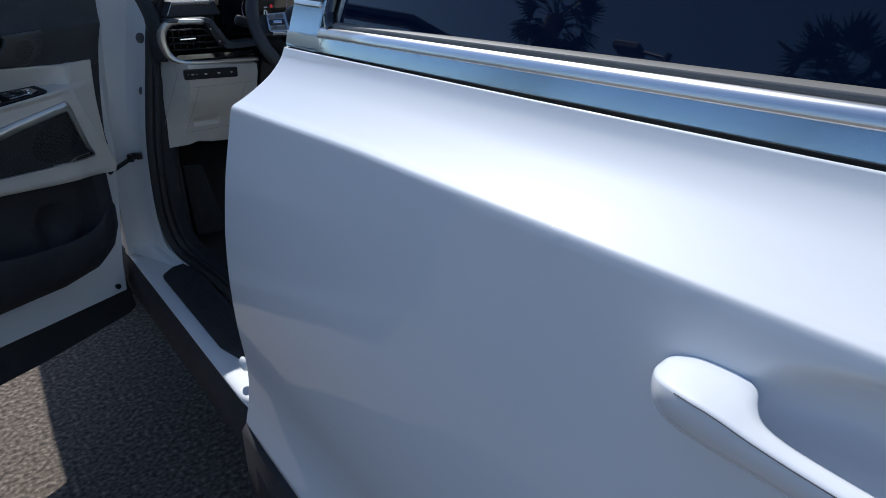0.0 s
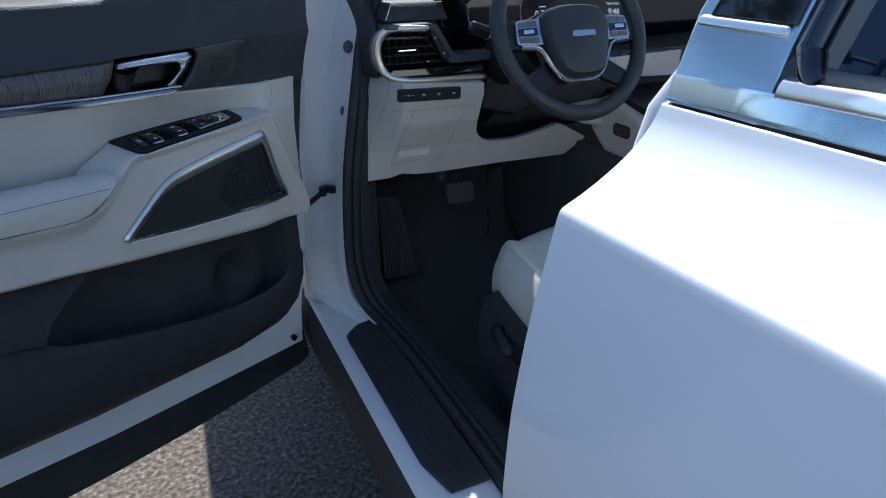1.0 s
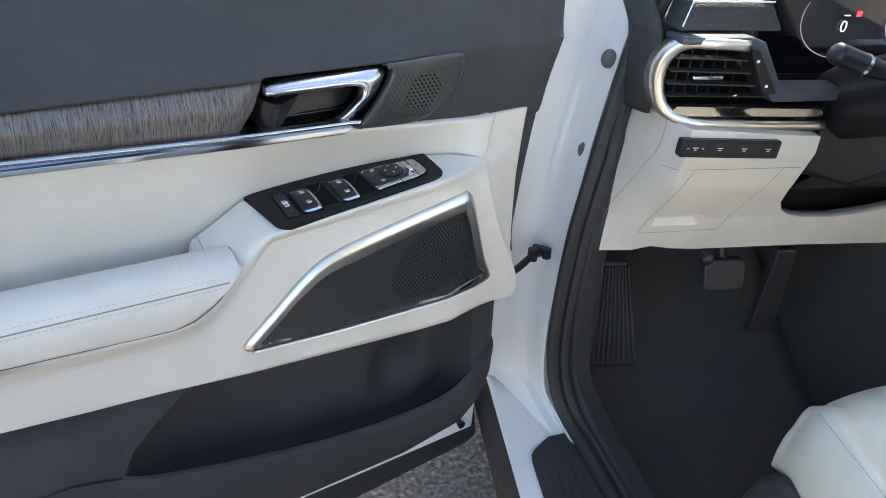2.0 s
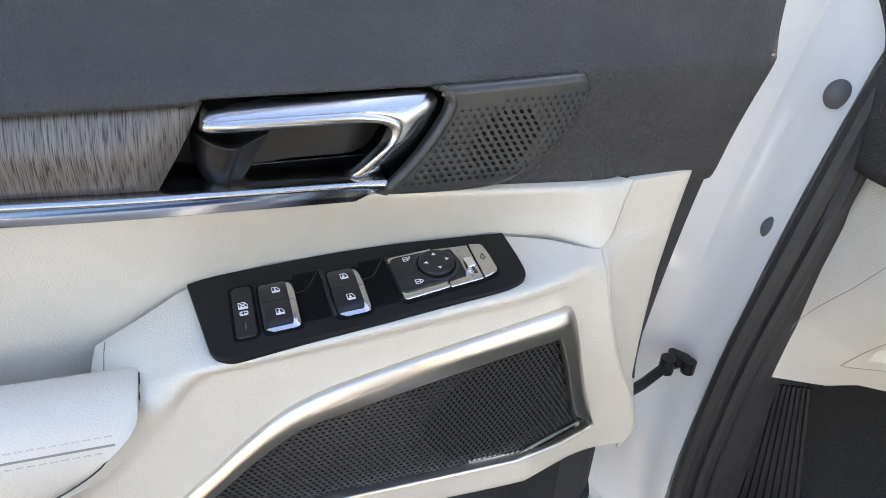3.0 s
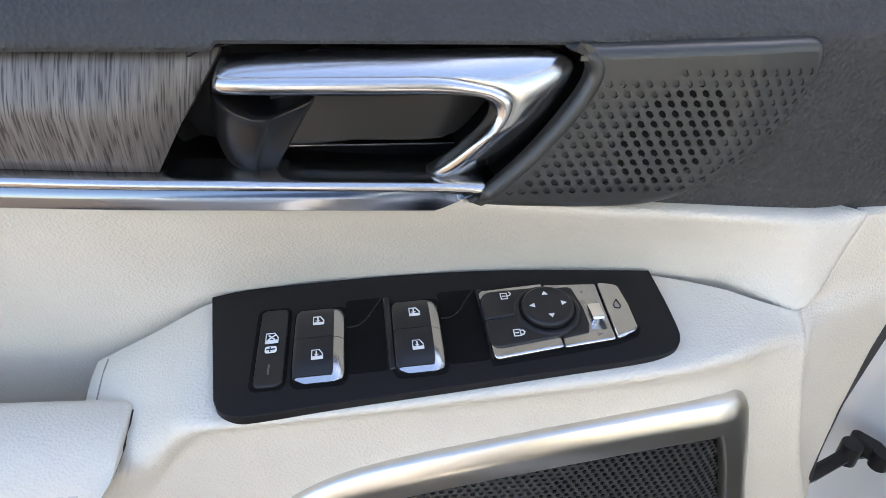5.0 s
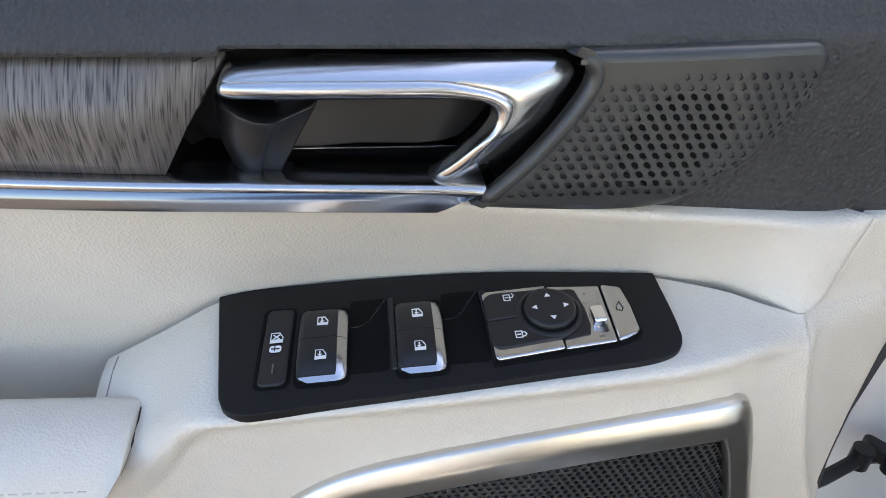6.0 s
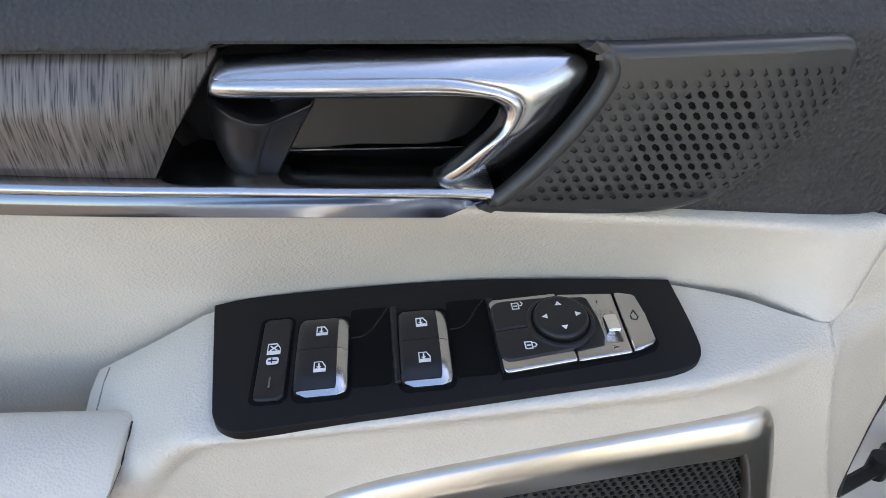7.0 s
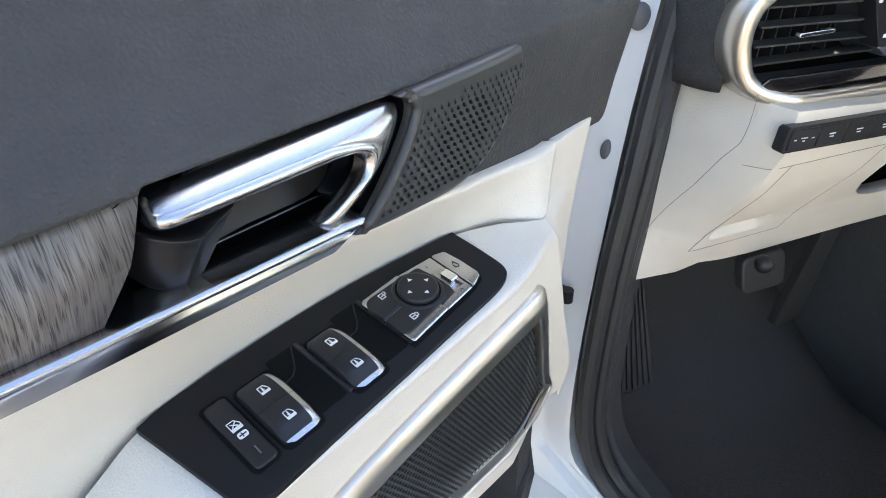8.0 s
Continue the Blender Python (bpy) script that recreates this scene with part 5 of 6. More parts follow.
# ---- the cabin ----
def dash():
    # knee bolster: beige, cut away round the steering column
    def front(x, z):
        """How far forward the bolster's face lies."""
        y = float(np.interp(z, [0.82, 0.90, 0.97, 1.03, 1.09], [1.055, 1.02, 0.975, 0.95, 0.952]))
        # finger grip pressed into the lid
        sx = max(0.0, min(1.0, (x + 0.114) / 0.006, (-0.036 - x) / 0.006))
        sz = max(0.0, min(1.0, (z - 0.886) / 0.012, (0.9115 - z) / 0.002))
        y += 0.011 * sx * sz
        return y + max(0.0, -0.125 - x) ** 1.15 * 2.3 * max(0.0, min(1.0, (z - 0.81) / 0.2))

    low = [(-0.2, 0.828), (-0.125, 0.832), (-0.097, 0.840), (-0.06, 0.832), (-0.012, 0.828), (0.163, 0.828), (0.361, 0.822), (0.409, 0.866)]
    high = [(-0.192, 1.082), (-0.15, 1.068), (0.0632, 1.053), (0.0642, 0.96), (0.07, 0.935), (0.085, 0.915), (0.105, 0.902), (0.13, 0.895), (0.19, 0.892), (0.25, 0.902), (0.308, 0.922), (0.35, 0.9), (0.409, 0.868)]
    xs = sorted(set(np.linspace(-0.2, 0.06, 36)) | set(np.linspace(-0.118, -0.032, 36)) | {0.0632, 0.0642} | set(np.linspace(0.066, 0.14, 16)) | set(np.linspace(0.15, 0.409, 28)))
    rows = []
    for x in xs:
        a, b = (float(np.interp(x, [q[0] for q in c], [q[1] for q in c])) for c in (low, high))
        lean = max(0.0, min(1.0, (-0.12 - x) / 0.075)) * 0.16
        rows.append([(x, front(x, a) + 0.02, a - 0.004)] + [(x + lean * (z - 0.828), front(x, z), z) for z in sorted(set(np.linspace(a, b, 30)) | {v for v in np.linspace(0.883, 0.913, 16)} if b > 0.95 else np.linspace(a, b, 46))] + [(x + lean * (b - 0.828), front(x, b) + 0.02, b + 0.002)])
    bm = grid(rows)
    bolster = part("knee_bolster", bm, BEIGE, car, "beige leatherette lower dashboard", thick=0.006, angle=50)
    # joints of the lid and of the end panel
    for line in ([(-0.142, 1.0062), (-0.03, 1.0055), (0.056, 1.0055)], [(-0.1, 1.0055), (-0.113, 0.95), (-0.130, 0.872)], [(-0.13, 0.872), (-0.07, 0.8725), (0.0, 0.874)], [(-0.146, 1.077), (-0.148, 1.04), (-0.155, 1.0), (-0.174, 0.92), (-0.18, 0.875)], [(-0.198, 0.868), (-0.180, 0.868)]):
        part("bolster_seam", tube([(x, front(x, z) - 0.0002, z) for x, z in spline(line, 8)], 0.0004, 6), SEAM, bolster)
    part("lid_edge", tube([(x, front(x, z) + 0.0001, z) for x, z in spline([(0.030, 1.004), (0.018, 0.96), (0.0, 0.874)], 8)], 0.0005, 6), SEAM, bolster)
    strip = part("button_strip", slab(rounded(-0.137, 0.004, 1.0275, 1.0535, 0.003), 0.012, lambda a, b, d: (a, 0.9435 + d + 0.1 * (1.04 - b) + max(0, -0.135 - a) * 1.5, b - 0.04 * (a + 0.07))), SATIN_BLACK, car, "black strip of four dashboard buttons", bevel=0.002)
    for k in range(4):
        x0 = -0.1335 + 0.0345 * k
        part("dash_button", slab(rounded(x0, x0 + 0.0325, 1.030, 1.0512, 0.002), 0.006, lambda a, b, d: (a, 0.9430 + d + 0.1 * (1.04 - b), b - 0.04 * (a + 0.07))), SATIN_BLACK, strip, bevel=0.001)
        for a, w, b in (((-0.004, 0.008, 0.0415), (-0.0025, 0.005, 0.0385)) if k else ((-0.004, 0.008, 0.0415), (-0.012, 0.003, 0.0405), (0.009, 0.003, 0.0405), (-0.0015, 0.003, 0.0385))):
            part("button_mark", slab(rounded(x0 + 0.0163 + a, x0 + 0.0163 + a + w, 1.0 + b, 1.0012 + b, 0.0004), 0.001, lambda a, b, d: (a, 0.9426 + d + 0.1 * (1.04 - b), b - 0.04 * (a + 0.07))), WHITE_MARK, strip, smooth=False)
    bm = bmesh.new()
    bmesh.ops.create_uvsphere(bm, u_segments=12, v_segments=8, radius=0.012)
    bmesh.ops.transform(bm, matrix=Matrix.Translation((-0.005, 1.03, 0.822)), verts=bm.verts)
    part("socket_cap", bm, SATIN_BLACK, car)

    # air vent in a chrome frame open to the right
    frame_line = [(0.078, 1.062), (0.0, 1.063), (-0.09, 1.066), (-0.128, 1.071), (-0.15, 1.085), (-0.16, 1.11), (-0.161, 1.135), (-0.153, 1.156), (-0.135, 1.169), (-0.10, 1.170), (-0.060, 1.168)]
    rows = []
    pts = spline(frame_line, 6)
    for i, q in enumerate(pts):
        a, b = pts[max(0, i - 1)], pts[min(len(pts) - 1, i + 1)]
        t = np.array(b) - np.array(a)
        t /= np.linalg.norm(t)
        s = np.array((-t[1], t[0]))
        back = 0.966 + max(0.0, -0.11 - q[0]) * 0.45
        w = 0.0075 + 0.002 * min(1, max(0, -0.13 - q[0]) / 0.04)
        rows.append([(q[0] + s[0] * w * c, back + d, q[1] + s[1] * w * c) for c, d in ((-0.9, 0.03), (-1, 0.012), (-0.9, 0.003), (-0.6, 0.0004), (0.5, 0.0), (0.85, 0.0025), (1, 0.01), (1, 0.03))])
    part("vent_frame", grid(rows), SATIN_SILVER, car, "satin chrome air vent frame", thick=0.002, angle=60)
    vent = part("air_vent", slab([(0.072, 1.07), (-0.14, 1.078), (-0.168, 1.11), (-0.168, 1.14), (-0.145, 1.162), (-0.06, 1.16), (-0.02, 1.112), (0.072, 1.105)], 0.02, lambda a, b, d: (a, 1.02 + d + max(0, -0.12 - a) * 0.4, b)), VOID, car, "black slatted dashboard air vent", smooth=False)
    for k in range(5):
        z = 1.083 + 0.0165 * k
        x1 = 0.07 if k < 2 else (-0.035 - 0.012 * (k - 2))
        part("vent_slat", slab([(0.976, z - 0.0016), (0.975, z + 0.0006), (0.990, z + 0.0022), (0.990, z + 0.0008)], 1.0, lambda a, b, d: (-0.150 + 0.008 * abs(z - 1.12) / 0.04 + (x1 + 0.150) * d, a + (0.016 if d == 0 else 0), b)), GRILLE, vent, bevel=0.0006)
    for k in range(6):
        x = -0.135 + 0.0165 * k
        part("vent_vane", box(x, x + 0.0016, 1.001, 1.02, 1.10, 1.158), SATIN_BLACK, vent, smooth=False)
    part("vent_lower_blade", slab([(0.070, 1.0745), (0.070, 1.086), (-0.135, 1.089), (-0.142, 1.082), (-0.128, 1.0755)], 0.004, lambda a, b, d: (a, 0.968 + d + max(0.0, -0.11 - a) * 0.45, b)), GLOSS_BLACK, vent, bevel=0.001)
    part("vent_tab", slab(rounded(-0.127, -0.086, 1.1265, 1.1305, 0.0018), 0.006, lambda a, b, d: (a, 0.968 + d, b)), BRIGHT, vent, "bright vent slider", bevel=0.001)
    part("vent_panel", slab([(-0.058, 1.162), (-0.046, 1.163), (-0.008, 1.108), (-0.028, 1.107)], 0.02, lambda a, b, d: (a, 0.965 + d, b)), SATIN_BLACK, vent, bevel=0.001)
    for x, z in ((-0.046, 1.15), (-0.026, 1.118)):
        part("vent_mark", slab(rounded(x - 0.002, x + 0.002, z - 0.0018, z + 0.0018, 0.001), 0.001, lambda a, b, d: (a, 0.9643 + d, b)), WHITE_MARK, vent)
    # blue-grey brace from the vent round the cluster
    brace = [(-0.15, 1.178), (-0.053, 1.178), (-0.036, 1.172), (-0.002, 1.120), (0.012, 1.112), (0.125, 1.112), (0.128, 1.096), (-0.004, 1.094), (-0.012, 1.1), (-0.052, 1.162), (-0.062, 1.168), (-0.15, 1.169)]
    part("dash_brace", slab(brace, 0.05, lambda a, b, d: (a, 0.972 + d, b)), BRACE, car, "blue-grey satin dashboard brace", bevel=0.003)
    # outer end of the dash and its padded top
    rows = []
    for x, f in ((-0.178, 0.085), (-0.172, 0.045), (-0.160, 0.022), (-0.150, 0.035), (-0.142, 0.065), (-0.11, 0.07), (0.0, 0.07)):
        rows.append([(x, 0.99 + f, 1.07), (x, 0.985 + f, 1.12), (x, 0.99 + f, 1.165), (x, 1.01 + f, 1.19), (x, 1.06 + f, 1.22), (x, 1.2, 1.235), (x, 1.45, 1.2)])
    part("dash_end", loft(rows, 4, 4), DARK, car, "charcoal end of the dashboard", thick=0.004)
    pad = [(-0.145, 1.18), (-0.12, 1.215), (-0.002, 1.215), (0.003, 1.18)]
    part("side_pad", slab(pad, 0.05, lambda a, b, d: (a, 1.0 + d + (b - 1.18) * 0.9, b)), DARK, car, "charcoal stitched pad above the vent", bevel=0.006, segments=3)
    part("pad_stitching", tube([(-0.138, 1.002, 1.186), (-0.116, 1.028, 1.213), (-0.002, 1.028, 1.213)], 0.0012, 6), WHITE_MARK, car)
    rows = [[(x, y, z) for x in np.linspace(0.0, 1.45, 8)] for y, z in ((1.02, 1.24), (0.99, 1.262), (1.05, 1.27), (1.3, 1.25), (1.55, 1.19))]
    part("dash_top", grid(rows), DARK, car, "charcoal dashboard top", thick=0.004)
    # instrument panel
    screen = part("instrument_screen", slab([(0.04, 1.25), (0.045, 1.12), (0.07, 1.095), (0.62, 1.09), (0.95, 1.1), (0.95, 1.25)], 0.01, lambda a, b, d: (a, 1.125 + d - (b - 1.1) * 0.1, b)), SCREEN, car, "dark curved instrument display", smooth=False)
    digits(screen)
    # the dash right of the column
    rows = [[(x, y, z) for x in (0.13, 0.3, 0.45, 0.8, 1.45)] for y, z in ((1.06, 1.10), (1.0, 1.085), (0.985, 1.03), (1.0, 0.98), (1.06, 0.93), (1.12, 0.88))]
    part("dash_lower", grid(rows), PLASTIC, car, "charcoal dashboard centre", thick=0.004)
    part("column_trim", slab([(0.34, 1.03), (0.34, 1.08), (0.62, 1.085), (0.62, 1.02)], 0.03, lambda a, b, d: (a, 0.955 + d, b)), CHROME, car, "silver control panel", bevel=0.004)
    part("far_bolster", slab([(0.3, 0.945), (0.32, 0.965), (0.40, 0.972), (0.62, 0.975), (0.62, 0.9), (0.46, 0.9), (0.36, 0.92)], 0.05, lambda a, b, d: (a, 0.97 + d, b)), BEIGE, car, bevel=0.01)
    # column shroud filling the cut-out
    # near-black box puts the cut-out's deep shade in as colour
    part("column_recess_shade", box(0.06, 0.33, 1.075, 1.1, 0.87, 1.1), VOID, car, smooth=False)
    part("column_shroud", tube([(0.14, 0.84, 1.150), (0.14, 0.92, 1.122), (0.14, 1.03, 1.075)], 0.057, 14, 0.9), SATIN_BLACK, car, "black steering column shroud")
    part("column_cover", slab([(0.075, 0.985), (0.09, 1.06), (0.22, 1.06), (0.24, 0.985), (0.16, 0.96)], 0.06, lambda a, b, d: (a, 0.985 + d, b)), SATIN_BLACK, car, bevel=0.01)


def lettering(text, size, m, parent, mat, name, label=""):
    c = bpy.data.curves.new(name, "FONT")
    c.body, c.size, c.align_x, c.align_y, c.extrude = text, size, "CENTER", "CENTER", 0.0003
    c.materials.append(mat)
    ob = new(name, c)
    ob.parent = parent
    ob.matrix_parent_inverse = parent.matrix_basis.inverted() if parent.parent is None else Matrix()
    ob.matrix_basis = m
    return tagged(ob, label) if label else ob


def digits(screen):
    y = 1.1145
    for text, size, x, z in (("0", 0.024, 0.176, 1.166), ("0.7", 0.022, 0.300, 1.166), ("9:46", 0.022, 0.525, 1.162), ("Wed Aug 23", 0.009, 0.522, 1.182)):
        lettering(text, size, pose(x, y, z, 90, 0, 0), screen, GLOW, "display_digits")
    part("warning_mark", slab(rounded(0.192, 0.2, 1.181, 1.189, 0.001), 0.001, lambda a, b, d: (a, y + d, b)), GLOW_RED, screen)
    for x, w in ((0.178, 0.010), (0.308, 0.02)):
        part("display_bar", slab(rounded(x - w / 2, x + w / 2, 1.1815, 1.1835, 0.0005), 0.001, lambda a, b, d: (a, y + d, b)), GLOW, screen)
    for cx in (0.18, 0.32):
        ring = [(cx + 0.075 * math.cos(a), y + 0.0008, 1.178 + 0.058 * math.sin(a)) for a in np.linspace(2.2, 5.0, 20)]
        part("dial_arc", tube(ring, 0.0005, 5), GLOW_DIM, screen)


def steering_wheel():
    m = pose(0.157, 0.78, 1.172, 63, 0, 0)
    wheel = new("steering_wheel")
    wheel.parent = car
    wheel.matrix_parent_inverse = car.matrix_basis.inverted()
    wheel.matrix_basis = m
    tagged(wheel, "black leather steering wheel with silver spokes")
    ring = [(0.158 * math.cos(a), 0.158 * math.sin(a), 0) for a in np.linspace(0, 6.28318, 73)[:-1]]
    part("rim", tube(ring, 0.0155, 14, closed=True), SEATBLACK, wheel, "black leather rim")
    hub = [(-0.078, 0.03), (-0.06, 0.062), (0.0, 0.07), (0.06, 0.062), (0.078, 0.03), (0.062, -0.04), (0.04, -0.068), (0.0, -0.074), (-0.04, -0.068), (-0.062, -0.04)]
    ringh = spline(hub, 4, True)
    rows = [[(a * s * 0.93, b * s * 0.98 - 0.022, n) for a, b in ringh] for s, n in ((1.0, -0.03), (1.02, 0.005), (0.99, 0.018), (0.9, 0.028), (0.6, 0.034), (0.02, 0.037))]
    part("hub", grid(rows, True), SEATBLACK, wheel, "black leather hub pad")
    part("emblem", slab(rounded(-0.026, 0.026, -0.0055, 0.0055, 0.004), 0.0015, lambda a, b, d: (a, b - 0.016, 0.0365 + d)), CHROME, wheel, "plain silver emblem", bevel=0.0005)
    for s in (-1, 1):
        part("spoke", slab(rounded(0.066, 0.148, -0.028, 0.026, 0.008), 0.022, lambda a, b, d: (s * a, b, -0.018 + d)), SATIN_BLACK, wheel, bevel=0.005)
        part("control_pad", slab([(0.072, -0.024), (0.126, -0.022), (0.13, -0.016), (0.126, 0.018), (0.118, 0.024), (0.072, 0.026)], 0.006, lambda a, b, d: (s * a, b, 0.004 + d)), CHROME, wheel, "silver control pad", bevel=0.002)
        part("control_bezel", slab(rounded(0.082, 0.123, -0.007, 0.008, 0.002), 0.002, lambda a, b, d: (s * a, b, 0.0101 + d)), GLOSS_BLACK, wheel, bevel=0.0008)
        part("control_bar", slab(rounded(0.092, 0.114, -0.003, 0.004, 0.0015), 0.003, lambda a, b, d: (s * a, b, 0.0122 + d)), BRIGHT, wheel, bevel=0.0008)
        for x0, x1, y0, y1 in ((0.082, 0.102, 0.010, 0.021), (0.104, 0.121, 0.010, 0.019), (0.082, 0.102, -0.019, -0.009), (0.104, 0.123, -0.018, -0.009)):
            part("control_key", slab(rounded(x0, x1, y0, y1, 0.0015), 0.0014, lambda a, b, d: (s * a, b, 0.0101 + d)), GREY_RUBBER, wheel, bevel=0.0005)
    # pale stitching over the hub's brow
    for k in np.linspace(0.62, 2.52, 44):
        p, q = ((0.069 * math.cos(c), 0.0255 + 0.019 * math.sin(c) - 0.001, 0.0215) for c in (k, k + 0.024))
        part("hub_stitch", tube([p, q], 0.0007, 5), STITCH, wheel, smooth=False)
    edge = [(-0.122, -0.026), (-0.088, -0.029), (-0.074, -0.042), (-0.062, -0.066), (-0.044, -0.089), (-0.018, -0.097), (0.018, -0.097), (0.044, -0.089), (0.062, -0.066), (0.074, -0.042), (0.088, -0.029), (0.122, -0.026)]
    part("spoke_trim", tube([(a, b, 0.008) for a, b in spline(edge, 4)], 0.0055, 8, 0.7), CHROME, wheel, "satin silver hub trim")
    for s in (-1, 1):
        part("lower_spoke", slab([(0.035, -0.085), (0.066, -0.05), (0.125, -0.09), (0.105, -0.118)], 0.014, lambda a, b, d: (s * a, b, -0.016 + d)), SATIN_BLACK, wheel, bevel=0.004)
    # indicator stalk
    stalk = [(0.085, 0.865, 1.15), (0.05, 0.88, 1.16), (0.03, 0.885, 1.166), (0.004, 0.89, 1.175), (-0.004, 0.89, 1.178)]
    part("indicator_stalk", tube(spline(stalk, 3), 0.013, 12, taper=[0.5, 0.6, 0.75, 0.85, 0.95, 1.0, 1.0, 1.0, 1.0, 1.0, 0.98, 0.9, 0.6]), SATIN_BLACK, car, "dark grey indicator stalk")
    part("stalk_ring", tube([(0.036 + 0.0, 0.884, 1.1635), (0.032, 0.8845, 1.165)], 0.0138, 12), CHROME, car)


def pedals():
    # foot rest, brake and accelerator
    rest = part("foot_rest", slab([(-0.125, 0.735), (-0.068, 0.73), (-0.02, 0.50), (-0.12, 0.505)], 0.02, lambda a, b, d: (a + 0.005, 1.285 - (b - 0.5) * -0.10 - d - 0.11, b)), PLASTIC, car, "ribbed black foot rest", bevel=0.005)
    for k in range(9):
        a, w = -0.119 + 0.0062 * k, 0.0036
        part("rest_rib", slab([(a, 0.725), (a + w, 0.725), (a + w + 0.0052 * k, 0.515), (a + 0.0048 * k, 0.515)], 0.004, lambda u, b, d: (u + 0.005, 1.175 + (b - 0.5) * 0.1 - 0.02 - d, b)), PLASTIC, rest, smooth=False)
    part("brake_pedal", slab(rounded(0.04, 0.118, 0.722, 0.775, 0.012), 0.018, lambda a, b, d: (a, 1.09 + d + (b - 0.75) * 0.3, b)), RUBBER, car, "black brake pedal", bevel=0.004)
    part("brake_arm", tube([(0.08, 1.11, 0.76), (0.08, 1.16, 0.84), (0.08, 1.2, 1.0)], 0.01, 8), SATIN_BLACK, car)
    part("accelerator_pedal", slab([(0.16, 0.80), (0.196, 0.80), (0.236, 0.59), (0.182, 0.59)], 0.018, lambda a, b, d: (a, 1.1 + d + (0.7 - b) * 0.2, b)), RUBBER, car, "long black accelerator pedal", bevel=0.004)
    # kick panel and tunnel
    part("kick_panel", slab([(1.07, 0.40), (1.6, 0.40), (1.6, 1.05), (1.10, 1.05)], 0.03, lambda a, b, d: (-0.175 + d, a, b)), PLASTIC, car, bevel=0.01)
    rows = [[(x, y, z) for x, z in ((0.36, 0.38), (0.375, 0.5), (0.385, 0.7), (0.39, 0.78), (0.40, 0.86))] for y in (0.2, 0.7, 1.0, 1.3, 1.6)]
    part("tunnel_carpet", grid(rows), CARPET, car, "black tunnel trim", thick=0.01)
    # beige console side rising forwards
    outline = [(1.02, 0.90), (0.905, 0.815), (0.79, 0.752), (0.4, 0.72), (0.4, 0.93), (0.8, 0.95), (0.98, 0.99)]
    part("console_side", slab(outline, 0.05, lambda a, b, d: (0.405 + d, a, b)), BEIGE, car, "beige console side panel", bevel=0.015, segments=3)
    part("console_top", slab([(0.35, 0.935), (0.82, 0.955), (1.0, 0.99), (1.0, 1.0), (0.8, 0.97), (0.35, 0.95)], 0.3, lambda a, b, d: (0.43 + d, a, b)), SATIN_BLACK, car, bevel=0.004)
    part("console_switch", slab(rounded(0.86, 0.92, 0.905, 0.935, 0.01), 0.006, lambda a, b, d: (0.401 + d, a, b)), GLOSS_BLACK, car, bevel=0.002)
    rows = [[(x, y, 0.397 + 0.9 * max(0.0, y - 1.06) ** 1.35 + 0.02 * max(0, abs(x - 0.1) - 0.2)) for x in np.linspace(-0.15, 0.36, 12)] for y in np.linspace(0.3, 1.5, 26)]
    part("floor_mat", grid(rows), CARPET, car, "black carpet floor mat", thick=0.008)


